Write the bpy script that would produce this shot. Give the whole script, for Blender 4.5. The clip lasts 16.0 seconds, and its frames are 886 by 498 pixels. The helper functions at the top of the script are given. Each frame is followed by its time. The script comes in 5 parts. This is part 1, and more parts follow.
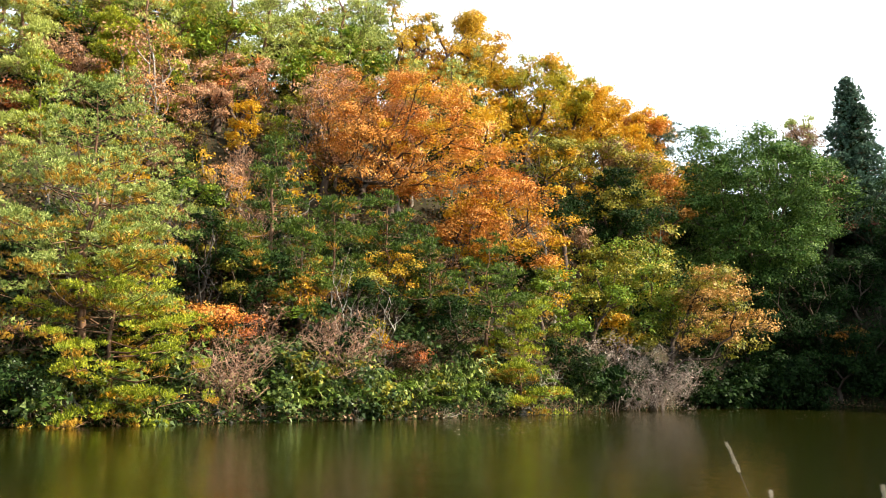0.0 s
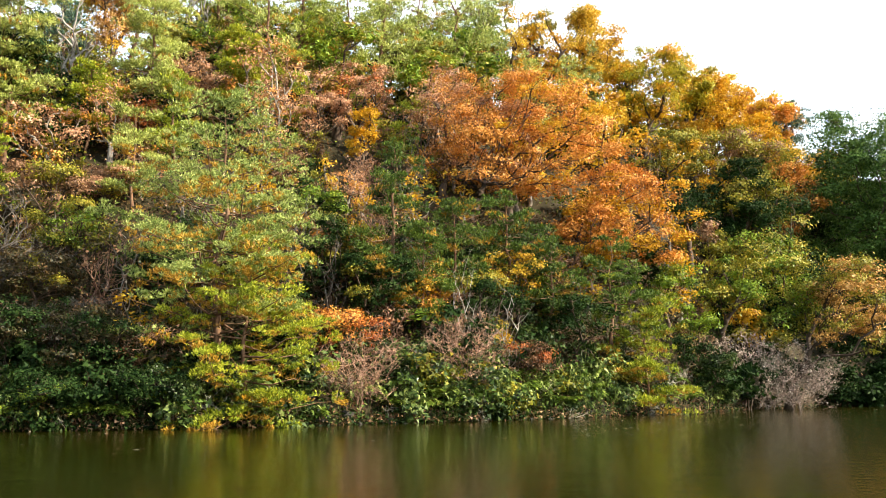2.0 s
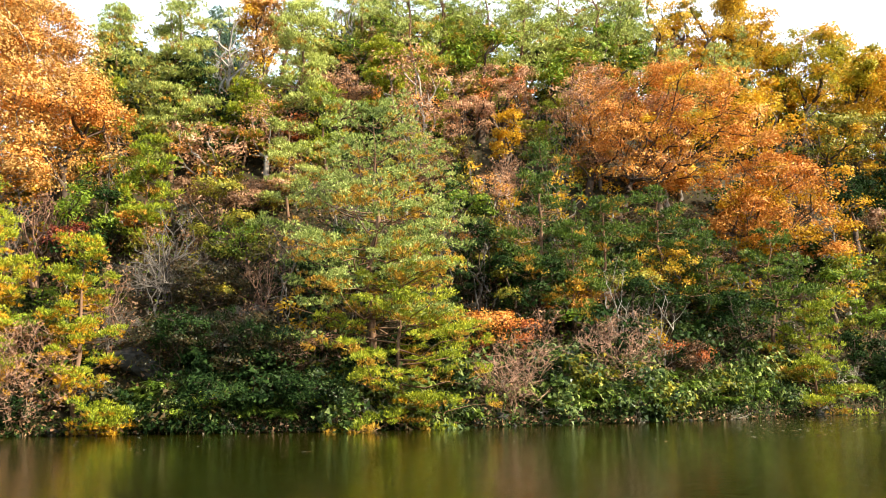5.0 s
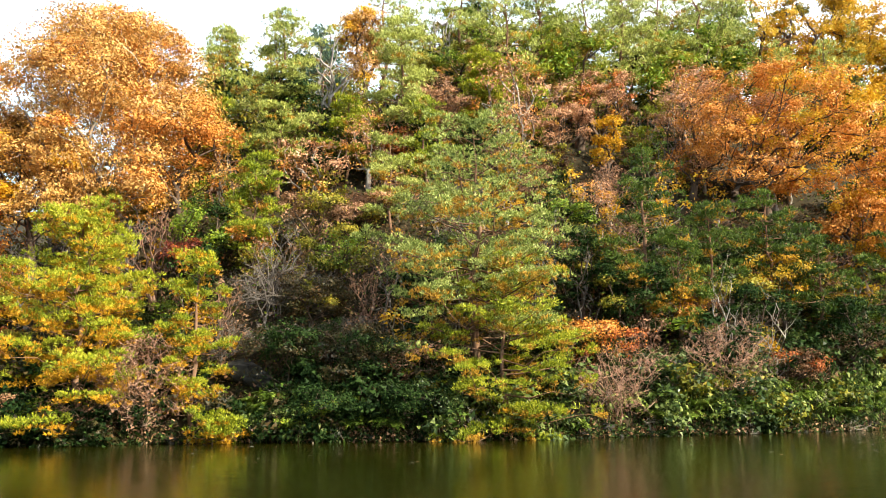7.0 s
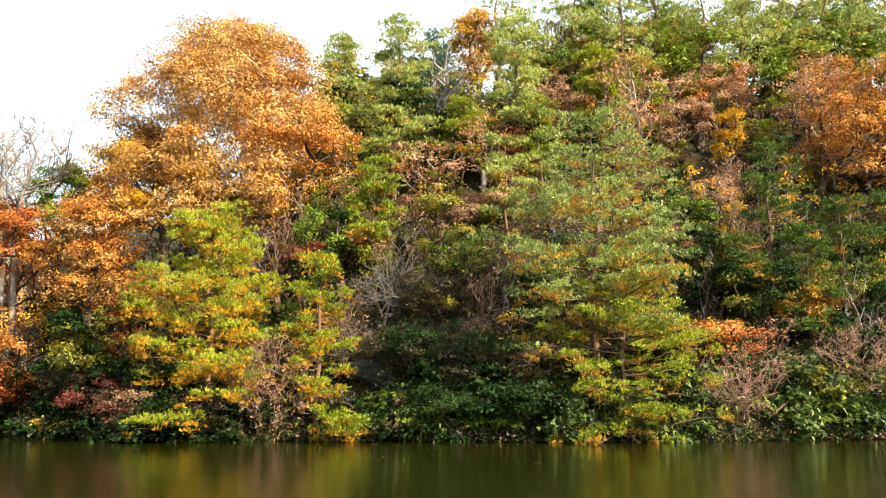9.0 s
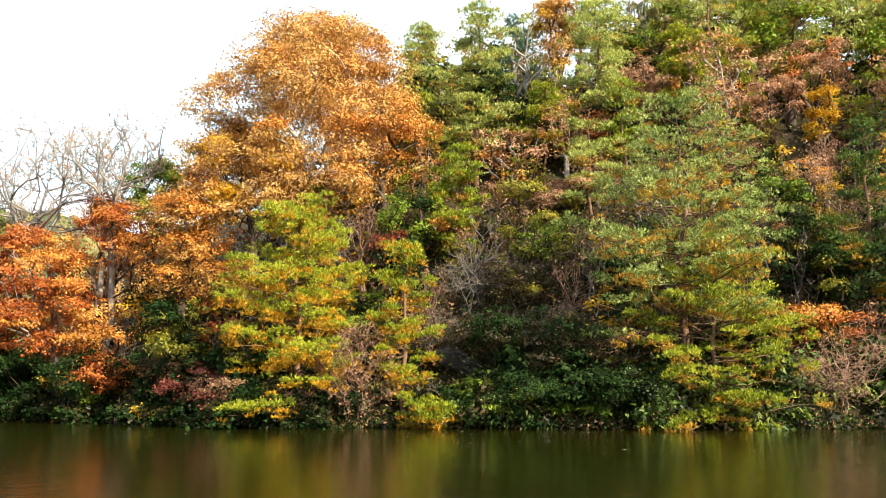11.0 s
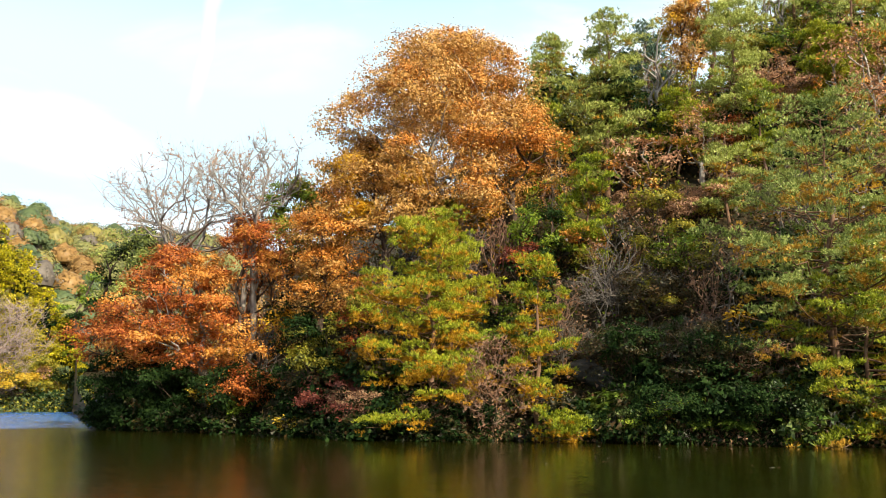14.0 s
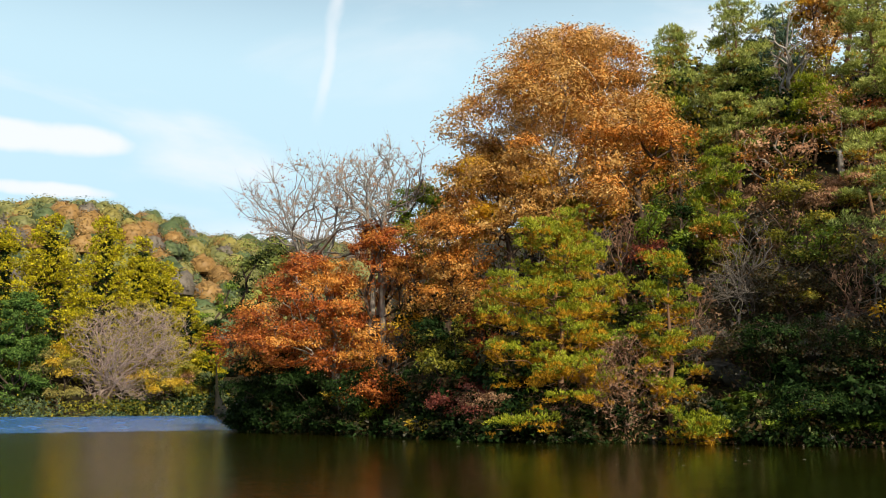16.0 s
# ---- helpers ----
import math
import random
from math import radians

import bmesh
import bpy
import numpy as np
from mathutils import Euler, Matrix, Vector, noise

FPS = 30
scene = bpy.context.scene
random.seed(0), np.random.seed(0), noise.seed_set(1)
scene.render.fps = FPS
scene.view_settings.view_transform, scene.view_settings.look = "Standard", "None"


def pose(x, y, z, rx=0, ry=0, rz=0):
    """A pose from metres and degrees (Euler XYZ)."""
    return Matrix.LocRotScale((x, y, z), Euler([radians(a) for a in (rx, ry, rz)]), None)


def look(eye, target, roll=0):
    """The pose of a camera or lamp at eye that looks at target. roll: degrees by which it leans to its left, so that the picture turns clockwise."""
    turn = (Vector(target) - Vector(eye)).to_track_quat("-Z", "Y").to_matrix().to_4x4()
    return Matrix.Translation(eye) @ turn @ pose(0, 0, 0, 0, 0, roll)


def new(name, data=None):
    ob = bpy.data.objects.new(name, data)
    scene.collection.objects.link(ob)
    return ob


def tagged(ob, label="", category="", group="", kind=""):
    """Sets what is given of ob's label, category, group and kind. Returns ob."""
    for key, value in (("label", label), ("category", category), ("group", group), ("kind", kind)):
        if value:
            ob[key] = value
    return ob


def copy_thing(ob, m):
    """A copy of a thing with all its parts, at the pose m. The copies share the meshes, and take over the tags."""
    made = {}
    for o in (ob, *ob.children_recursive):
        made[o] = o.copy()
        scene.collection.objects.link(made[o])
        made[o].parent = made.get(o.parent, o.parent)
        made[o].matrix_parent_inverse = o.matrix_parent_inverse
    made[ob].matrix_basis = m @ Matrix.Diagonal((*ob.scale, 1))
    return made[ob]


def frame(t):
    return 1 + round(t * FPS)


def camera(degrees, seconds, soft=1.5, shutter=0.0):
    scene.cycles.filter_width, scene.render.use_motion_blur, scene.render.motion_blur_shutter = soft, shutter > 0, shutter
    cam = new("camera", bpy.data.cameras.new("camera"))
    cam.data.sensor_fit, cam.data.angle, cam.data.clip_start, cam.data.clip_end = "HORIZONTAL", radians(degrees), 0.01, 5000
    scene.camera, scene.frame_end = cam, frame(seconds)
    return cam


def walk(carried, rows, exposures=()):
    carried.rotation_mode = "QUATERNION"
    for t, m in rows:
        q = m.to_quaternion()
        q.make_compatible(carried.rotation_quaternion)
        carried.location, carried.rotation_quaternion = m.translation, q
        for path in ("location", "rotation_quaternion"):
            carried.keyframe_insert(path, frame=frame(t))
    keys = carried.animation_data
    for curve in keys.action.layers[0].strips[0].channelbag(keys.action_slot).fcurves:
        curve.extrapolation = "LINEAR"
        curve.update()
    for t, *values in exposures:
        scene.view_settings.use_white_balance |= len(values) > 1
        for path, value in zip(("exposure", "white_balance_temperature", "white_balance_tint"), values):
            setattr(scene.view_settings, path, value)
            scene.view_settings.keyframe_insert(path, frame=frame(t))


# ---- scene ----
cam = camera(52.2, 16.0, soft=0.55)
PATH = [
    (0, (-2.259, -0.341, 1.416), (-2.361, 2.127, 1.794), 0.3),
    (0.5, (-2.255, -0.328, 1.421), (-2.395, 2.141, 1.787), 0.3),
    (1, (-2.300, -0.296, 1.421), (-2.545, 2.164, 1.791), 0.0),
    (1.5, (-2.329, -0.305, 1.406), (-2.681, 2.141, 1.784), -0.2),
    (2, (-2.336, -0.316, 1.390), (-2.764, 2.117, 1.771), -0.3),
    (2.5, (-2.319, -0.316, 1.404), (-2.789, 2.110, 1.786), -0.4),
    (3, (-2.359, -0.333, 1.435), (-2.876, 2.084, 1.814), -0.6),
    (3.5, (-2.422, -0.338, 1.462), (-3.019, 2.059, 1.845), -0.7),
    (4, (-2.471, -0.306, 1.440), (-3.142, 2.071, 1.824), -0.8),
    (4.2, (-2.493, -0.306, 1.441), (-3.194, 2.062, 1.825), -0.8),
    (6.3, (-2.540, -0.408, 1.500), (-3.515, 1.860, 1.896), -0.7),
    (6.5, (-2.554, -0.428, 1.512), (-3.554, 1.829, 1.911), -0.7),
    (7, (-2.581, -0.498, 1.524), (-3.644, 1.727, 1.935), -0.7),
    (7.5, (-2.591, -0.511, 1.559), (-3.711, 1.684, 1.980), -0.5),
    (8, (-2.631, -0.556, 1.536), (-3.834, 1.594, 1.965), -0.5),
    (8.5, (-2.700, -0.624, 1.542), (-3.946, 1.501, 1.968), -0.4),
    (9, (-2.715, -0.655, 1.535), (-4.049, 1.419, 1.949), -0.2),
    (9.2, (-2.684, -0.665, 1.545), (-4.056, 1.385, 1.955), -0.2),
    (11.5, (-2.806, -0.625, 1.450), (-4.366, 1.291, 1.834), -0.1),
    (12, (-2.810, -0.639, 1.447), (-4.422, 1.232, 1.834), 0.1),
    (12.5, (-2.824, -0.636, 1.455), (-4.484, 1.191, 1.851), 0.0),
    (13, (-2.833, -0.624, 1.491), (-4.544, 1.153, 1.895), 0.0),
    (13.5, (-2.846, -0.645, 1.479), (-4.604, 1.085, 1.889), 0.0),
    (14, (-2.851, -0.655, 1.500), (-4.635, 1.046, 1.919), -0.0),
    (14.5, (-2.855, -0.685, 1.481), (-4.692, 0.955, 1.907), -0.1),
    (15, (-2.868, -0.695, 1.487), (-4.779, 0.860, 1.914), -0.2),
    (15.5, (-2.881, -0.725, 1.466), (-4.839, 0.769, 1.895), -0.2),
    (16, (-2.893, -0.729, 1.478), (-4.893, 0.709, 1.904), -0.3),
]
walk(cam, [(t, look(eye, target, roll)) for t, eye, target, roll in PATH], [(0, 1.15), (4, 1.25), (9, 1.05), (11.5, 0.92), (12.5, 0.82), (14.5, 0.28), (16, -0.12)])


# ---- light ----
SUN = Vector((0.84, -0.12, 0.53)).normalized()
world = bpy.data.worlds.new("world")
scene.world = world
world.use_nodes = True
wn, wl = world.node_tree.nodes, world.node_tree.links
wn.clear()
sky = wn.new("ShaderNodeTexSky")
sky.sky_type, sky.sun_disc = "NISHITA", False
sky.sun_elevation = math.asin(SUN.z)
sky.sun_rotation = math.atan2(SUN.x, SUN.y)
sky.air_density, sky.dust_density, sky.ozone_density = 1.0, 1.6, 1.2
wco = wn.new("ShaderNodeTexCoord")


def wmath(op, a, b=None, c=None):
    n = wn.new("ShaderNodeMath")
    n.operation = op
    for i, v in enumerate((a, b, c)):
        if v is None:
            continue
        if isinstance(v, (int, float)):
            n.inputs[i].default_value = v
        else:
            wl.new(v, n.inputs[i])
    return n.outputs[0]


def wrange(v, a, b, lo=0.0, hi=1.0):
    n = wn.new("ShaderNodeMapRange")
    n.interpolation_type = "SMOOTHSTEP"
    wl.new(v, n.inputs[0])
    for i, val in enumerate((a, b, lo, hi)):
        n.inputs[i + 1].default_value = val
    return n.outputs[0]


wsep = wn.new("ShaderNodeSeparateXYZ")
wl.new(wco.outputs["Generated"], wsep.inputs[0])
# thin cloud: stretched noise over the whole sky, thicker low down, and one drifting streak
wmap = wn.new("ShaderNodeMapping")
wmap.inputs["Scale"].default_value = (1.2, 1.2, 4.2)
wl.new(wco.outputs["Generated"], wmap.inputs[0])
wnoise = wn.new("ShaderNodeTexNoise")
wnoise.inputs["Scale"].default_value = 1.7
wnoise.inputs["Detail"].default_value = 7.0
wnoise.inputs["Distortion"].default_value = 0.5
wl.new(wmap.outputs[0], wnoise.inputs["Vector"])
cloud = wmath("MULTIPLY", wrange(wnoise.outputs["Fac"], 0.47, 0.66), wrange(wsep.outputs[2], 0.4, 0.75, 1.0, 0.25))
azim = wmath("ARCTAN2", wmath("MULTIPLY", wsep.outputs[0], -1.0), wsep.outputs[1])
wob = wn.new("ShaderNodeTexNoise")
wob.inputs["Scale"].default_value = 9.0
wob.inputs["Detail"].default_value = 4.0
wl.new(wco.outputs["Generated"], wob.inputs["Vector"])
streak_az = wmath("ADD", wmath("MULTIPLY", wsep.outputs[2], -0.17), 1.141)
off = wmath("ADD", wmath("SUBTRACT", azim, streak_az), wmath("MULTIPLY", wmath("SUBTRACT", wob.outputs["Fac"], 0.5), 0.04))
streak = wrange(wmath("ABSOLUTE", off), 0.001, 0.011, 0.75, 0.0)
streak = wmath("MULTIPLY", streak, wrange(wsep.outputs[2], 0.29, 0.35))
streak = wmath("MULTIPLY", streak, wrange(wob.outputs["Fac"], 0.3, 0.55, 0.35, 0.8))
haze = wrange(wsep.outputs[2], 0.34, 0.58, 0.95, 0.02)
# the sky is whiter on the sun's side
sunward = wrange(wmath("ADD", wmath("MULTIPLY", wsep.outputs[0], SUN.x), wmath("MULTIPLY", wsep.outputs[1], 0.34)), -0.45, 0.45, 0.0, 0.45)
sunward = wmath("MULTIPLY", sunward, wrange(wsep.outputs[2], 0.28, 0.65, 1.0, 0.08))
puffs = None
for paz, pz, wa, wz in ((1.385, 0.268, 0.085, 0.017), (1.37, 0.217, 0.06, 0.009)):
    da = wmath("DIVIDE", wmath("SUBTRACT", azim, paz), wa)
    dz = wmath("DIVIDE", wmath("SUBTRACT", wsep.outputs[2], pz), wz)
    far2 = wmath("ADD", wmath("MULTIPLY", da, da), wmath("MULTIPLY", dz, dz))
    puff = wrange(wmath("ADD", far2, wmath("MULTIPLY", wmath("SUBTRACT", wob.outputs["Fac"], 0.5), 3.0)), 0.35, 1.25, 0.95, 0.0)
    puffs = puff if puffs is None else wmath("MAXIMUM", puffs, puff)
streak = wmath("MAXIMUM", streak, puffs)
white = wmath("MINIMUM", wmath("MAXIMUM", wmath("ADD", wmath("MULTIPLY", cloud, 0.8), sunward), streak), 1.0)
hazy = wn.new("ShaderNodeMixRGB")
hazy.inputs[2].default_value = (7.0, 9.8, 11.2, 1)
wl.new(haze, hazy.inputs[0])
wl.new(sky.outputs[0], hazy.inputs[1])
bright = wn.new("ShaderNodeMixRGB")
bright.inputs[2].default_value = (10.4, 10.8, 11.2, 1)
wl.new(white, bright.inputs[0])
wl.new(hazy.outputs[0], bright.inputs[1])
bg = wn.new("ShaderNodeBackground")
bg.inputs["Strength"].default_value = 0.1
wl.new(bright.outputs[0], bg.inputs["Color"])
wout = wn.new("ShaderNodeOutputWorld")
wl.new(bg.outputs[0], wout.inputs["Surface"])

sun_data = bpy.data.lights.new("sun", "SUN")
sun_data.energy, sun_data.angle, sun_data.color = 5.0, radians(0.5), (1.0, 0.905, 0.70)
sun = new("sun", sun_data)
sun.matrix_basis = look((60, -30, 60), Vector((60, -30, 60)) - SUN)


# ---- materials ----
def material(name):
    m = bpy.data.materials.new(name)
    m.use_nodes = True
    nt = m.node_tree
    nt.nodes.clear()
    out = nt.nodes.new("ShaderNodeOutputMaterial")
    return m, nt, out


def ramp(nt, fac, cols):
    r = nt.nodes.new("ShaderNodeValToRGB")
    e = r.color_ramp.elements
    while len(e) < len(cols):
        e.new(0.5)
    for i, c in enumerate(cols):
        e[i].position = i / (len(cols) - 1)
        e[i].color = (*c, 1)
    nt.links.new(fac, r.inputs[0])
    return r.outputs[0]


def leaf_material(name, cols, through_light=0.35, rough=0.5, patch=0.75, gloss=0.32, vary=0.74):
    """Leaves: one colour a leaf, drifting in patches over the crown, some light coming through."""
    cols = [tuple(0.42 * v for v in cols[0]), *cols[1:]]
    m, nt, out = material(name)
    N, L = nt.nodes, nt.links
    geo = N.new("ShaderNodeNewGeometry")
    info = N.new("ShaderNodeObjectInfo")
    noise_n = N.new("ShaderNodeTexNoise")
    noise_n.inputs["Scale"].default_value = 0.7
    noise_n.inputs["Detail"].default_value = 4.0
    L.new(geo.outputs["Position"], noise_n.inputs["Vector"])
    a = N.new("ShaderNodeMath")
    a.operation = "MULTIPLY_ADD"
    a.inputs[1].default_value = 1.6 * patch
    a.inputs[2].default_value = -0.8 * patch + 0.5 * (0.85 - vary)
    L.new(noise_n.outputs["Fac"], a.inputs[0])
    b = N.new("ShaderNodeMath")
    b.operation = "MULTIPLY_ADD"
    b.inputs[1].default_value = vary
    L.new(geo.outputs["Random Per Island"], b.inputs[0])
    L.new(a.outputs[0], b.inputs[2])
    c = N.new("ShaderNodeMath")
    c.operation = "MULTIPLY_ADD"
    c.inputs[1].default_value = 0.18
    L.new(info.outputs["Random"], c.inputs[0])
    L.new(b.outputs[0], c.inputs[2])
    col = ramp(nt, c.outputs[0], cols)
    p = N.new("ShaderNodeBsdfPrincipled")
    p.inputs["Roughness"].default_value = rough
    p.inputs["Specular IOR Level"].default_value = gloss
    L.new(col, p.inputs["Base Color"])
    t = N.new("ShaderNodeBsdfTranslucent")
    L.new(col, t.inputs["Color"])
    mix = N.new("ShaderNodeMixShader")
    mix.inputs[0].default_value = 0.7 * through_light
    L.new(p.outputs[0], mix.inputs[1])
    L.new(t.outputs[0], mix.inputs[2])
    L.new(mix.outputs[0], out.inputs["Surface"])
    return m


def rough_material(name, cols, scale, bump=0.3, rough=0.9, stretch=(1, 1, 1)):
    m, nt, out = material(name)
    N, L = nt.nodes, nt.links
    geo = N.new("ShaderNodeNewGeometry")
    mp = N.new("ShaderNodeMapping")
    mp.inputs["Scale"].default_value = stretch
    L.new(geo.outputs["Position"], mp.inputs[0])
    n1 = N.new("ShaderNodeTexNoise")
    n1.inputs["Scale"].default_value, n1.inputs["Detail"].default_value = scale, 8.0
    L.new(mp.outputs[0], n1.inputs["Vector"])
    n2 = N.new("ShaderNodeTexNoise")
    n2.inputs["Scale"].default_value, n2.inputs["Detail"].default_value = scale * 0.13, 3.0
    L.new(geo.outputs["Position"], n2.inputs["Vector"])
    add = N.new("ShaderNodeMath")
    add.operation = "MULTIPLY_ADD"
    add.inputs[1].default_value = 0.9
    add.inputs[2].default_value = -0.45
    L.new(n2.outputs["Fac"], add.inputs[0])
    s = N.new("ShaderNodeMath")
    s.operation = "ADD"
    L.new(n1.outputs["Fac"], s.inputs[0])
    L.new(add.outputs[0], s.inputs[1])
    col = ramp(nt, s.outputs[0], cols)
    p = N.new("ShaderNodeBsdfPrincipled")
    p.inputs["Roughness"].default_value = rough
    p.inputs["Specular IOR Level"].default_value = 0.25
    L.new(col, p.inputs["Base Color"])
    bp = N.new("ShaderNodeBump")
    bp.inputs["Strength"].default_value = bump
    L.new(n1.outputs["Fac"], bp.inputs["Height"])
    L.new(bp.outputs[0], p.inputs["Normal"])
    L.new(p.outputs[0], out.inputs["Surface"])
    return m


PINE = leaf_material("pine_needles", [(0.06, 0.115, 0.008), (0.24, 0.31, 0.015), (0.58, 0.56, 0.04)], 0.25)
PINE_BLUE = leaf_material("blue_pine_needles", [(0.05, 0.10, 0.018), (0.26, 0.34, 0.065), (0.64, 0.66, 0.22)], 0.25)
PINE_PALE = leaf_material("pale_pine_needles", [(0.15, 0.20, 0.035), (0.40, 0.45, 0.09), (0.66, 0.66, 0.21)], 0.27)
PINE_GOLD = leaf_material("golden_pine_needles", [(0.36, 0.18, 0.010), (0.62, 0.315, 0.013), (0.73, 0.43, 0.02)], 0.27)
PINE_LIME = leaf_material("lime_pine_needles", [(0.09, 0.15, 0.01), (0.29, 0.35, 0.016), (0.60, 0.56, 0.045)], 0.27)
PINE_DARK = leaf_material("dark_conifer_needles", [(0.03, 0.06, 0.035), (0.08, 0.14, 0.085), (0.16, 0.24, 0.15)], 0.2)
# dark green needles, deepened further for the shade of the middle slope
PINE_DEEP = leaf_material("shade_deep_green_needles", [(0.025, 0.055, 0.007), (0.065, 0.12, 0.012), (0.19, 0.26, 0.03)], 0.25)
PINE_OLD = leaf_material("old_pine_needles", [(0.32, 0.17, 0.015), (0.50, 0.27, 0.025), (0.60, 0.36, 0.04)], 0.27)
ORANGE = leaf_material("orange_oak_leaves", [(0.42, 0.13, 0.014), (0.74, 0.29, 0.04), (0.84, 0.47, 0.13)], 0.27)
COPPER = leaf_material("copper_oak_leaves", [(0.36, 0.155, 0.035), (0.62, 0.325, 0.07), (0.78, 0.51, 0.19)], 0.27)
AMBER = leaf_material("amber_oak_leaves", [(0.42, 0.18, 0.01), (0.74, 0.40, 0.015), (0.80, 0.56, 0.05)], 0.52)
RUST = leaf_material("rust_oak_leaves", [(0.19, 0.035, 0.012), (0.46, 0.11, 0.02), (0.70, 0.26, 0.05)], 0.27)
PINKISH = leaf_material("pinkish_brown_leaves", [(0.32, 0.15, 0.08), (0.54, 0.28, 0.15), (0.67, 0.39, 0.21)], 0.27)
YELLOW = leaf_material("yellow_leaves", [(0.45, 0.29, 0.02), (0.74, 0.47, 0.03), (0.80, 0.58, 0.09)], 0.5)
OLIVE = leaf_material("olive_green_leaves", [(0.12, 0.14, 0.012), (0.28, 0.27, 0.025), (0.50, 0.36, 0.035)], 0.27)
FRESH = leaf_material("fresh_green_leaves", [(0.07, 0.13, 0.01), (0.17, 0.27, 0.018), (0.36, 0.42, 0.035)], 0.27)
# darker than leaf green: cove and bank shade is partly in this colour
EVERGREEN = leaf_material("shade_dark_evergreen_leaves", [(0.009, 0.022, 0.006), (0.019, 0.044, 0.010), (0.055, 0.098, 0.022)], 0.25, 0.6, 0.5, 0.08)
DOME = leaf_material("dome_tree_leaves", [(0.025, 0.055, 0.011), (0.07, 0.14, 0.024), (0.19, 0.28, 0.055)], 0.2, 0.55, 0.5, 0.12)
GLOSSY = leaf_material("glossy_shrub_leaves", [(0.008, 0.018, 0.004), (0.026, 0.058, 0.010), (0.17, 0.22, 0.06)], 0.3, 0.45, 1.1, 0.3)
SASA = leaf_material("bamboo_grass_leaves", [(0.015, 0.035, 0.005), (0.08, 0.14, 0.015), (0.40, 0.44, 0.14)], 0.3, 0.4, 1.0, 0.4)
FERN = leaf_material("fern_leaflets", [(0.03, 0.07, 0.008), (0.15, 0.24, 0.02), (0.48, 0.52, 0.12)], 0.3, 0.4, 1.0, 0.4)
OLIVE_GOLD = leaf_material("yellow_olive_leaves", [(0.18, 0.19, 0.012), (0.44, 0.39, 0.02), (0.68, 0.52, 0.03)], 0.45)
RED = leaf_material("dark_red_leaves", [(0.12, 0.02, 0.015), (0.26, 0.06, 0.04), (0.36, 0.13, 0.08)], 0.3)
PALE_DRY = leaf_material("pale_withered_leaves", [(0.36, 0.27, 0.21), (0.58, 0.47, 0.39), (0.72, 0.62, 0.53)], 0.27)
DEAD = leaf_material("dead_brown_leaves", [(0.13, 0.06, 0.035), (0.30, 0.155, 0.08), (0.46, 0.27, 0.15)], 0.25)
STRAW = leaf_material("straw_bristles", [(0.40, 0.34, 0.26), (0.55, 0.48, 0.38), (0.68, 0.62, 0.52)], 0.3)
# dark litter, lowered further so the shade between plants is in its colour
LITTER = leaf_material("shade_dark_undergrowth_leaves", [(0.015, 0.018, 0.005), (0.04, 0.04, 0.01), (0.12, 0.065, 0.02)], 0.25)
FARGREEN = leaf_material("far_wood_leaves", [(0.13, 0.14, 0.05), (0.26, 0.26, 0.085), (0.40, 0.36, 0.14)], 0.2, vary=0.3, patch=0.4)
FARDARK = leaf_material("far_evergreen_leaves", [(0.07, 0.10, 0.04), (0.13, 0.175, 0.07), (0.22, 0.25, 0.10)], 0.2, vary=0.3, patch=0.4)
FARORANGE = leaf_material("far_autumn_leaves", [(0.25, 0.13, 0.05), (0.40, 0.23, 0.075), (0.52, 0.33, 0.12)], 0.2, vary=0.3, patch=0.4)
FARRED = leaf_material("far_russet_leaves", [(0.17, 0.08, 0.04), (0.27, 0.13, 0.065), (0.34, 0.20, 0.10)], 0.2, vary=0.3, patch=0.4)
FARGOLD = leaf_material("far_golden_leaves", [(0.20, 0.18, 0.05), (0.36, 0.30, 0.08), (0.48, 0.40, 0.13)], 0.2, vary=0.3, patch=0.4)
FARGREY = leaf_material("far_bare_crowns", [(0.13, 0.10, 0.08), (0.22, 0.18, 0.14), (0.30, 0.26, 0.20)], 0.2, vary=0.3, patch=0.4)
CEDAR = leaf_material("golden_cedar_sprays", [(0.07, 0.095, 0.006), (0.44, 0.39, 0.010), (0.80, 0.64, 0.02)], 0.25, patch=0.9)
BARK = rough_material("dark_bark", [(0.03, 0.02, 0.014), (0.09, 0.06, 0.042), (0.16, 0.12, 0.09)], 9, 0.6, 0.9, (1, 1, 0.25))
BARK_RED = rough_material("red_pine_bark", [(0.08, 0.045, 0.03), (0.20, 0.11, 0.065), (0.30, 0.20, 0.13)], 9, 0.6, 0.9, (1, 1, 0.3))
BARK_PALE = rough_material("pale_grey_bark", [(0.12, 0.10, 0.085), (0.30, 0.26, 0.22), (0.55, 0.50, 0.44)], 7, 0.4, 0.85, (1, 1, 0.4))
TWIG = rough_material("grey_brown_twigs", [(0.08, 0.065, 0.055), (0.16, 0.135, 0.115), (0.28, 0.24, 0.205)], 6, 0.2)
TWIG_RED = rough_material("reddish_twigs", [(0.13, 0.06, 0.04), (0.27, 0.15, 0.10), (0.38, 0.25, 0.18)], 6, 0.2)
TWIG_MAUVE = rough_material("mauve_grey_twigs", [(0.24, 0.165, 0.135), (0.45, 0.33, 0.27), (0.62, 0.48, 0.40)], 6, 0.2)
TWIG_PINK = rough_material("pinkish_dead_twigs", [(0.20, 0.11, 0.08), (0.40, 0.235, 0.165), (0.58, 0.40, 0.30)], 6, 0.2)
STRAW_WOOD = rough_material("bleached_wood", [(0.30, 0.25, 0.19), (0.46, 0.40, 0.32), (0.60, 0.54, 0.45)], 8, 0.3)
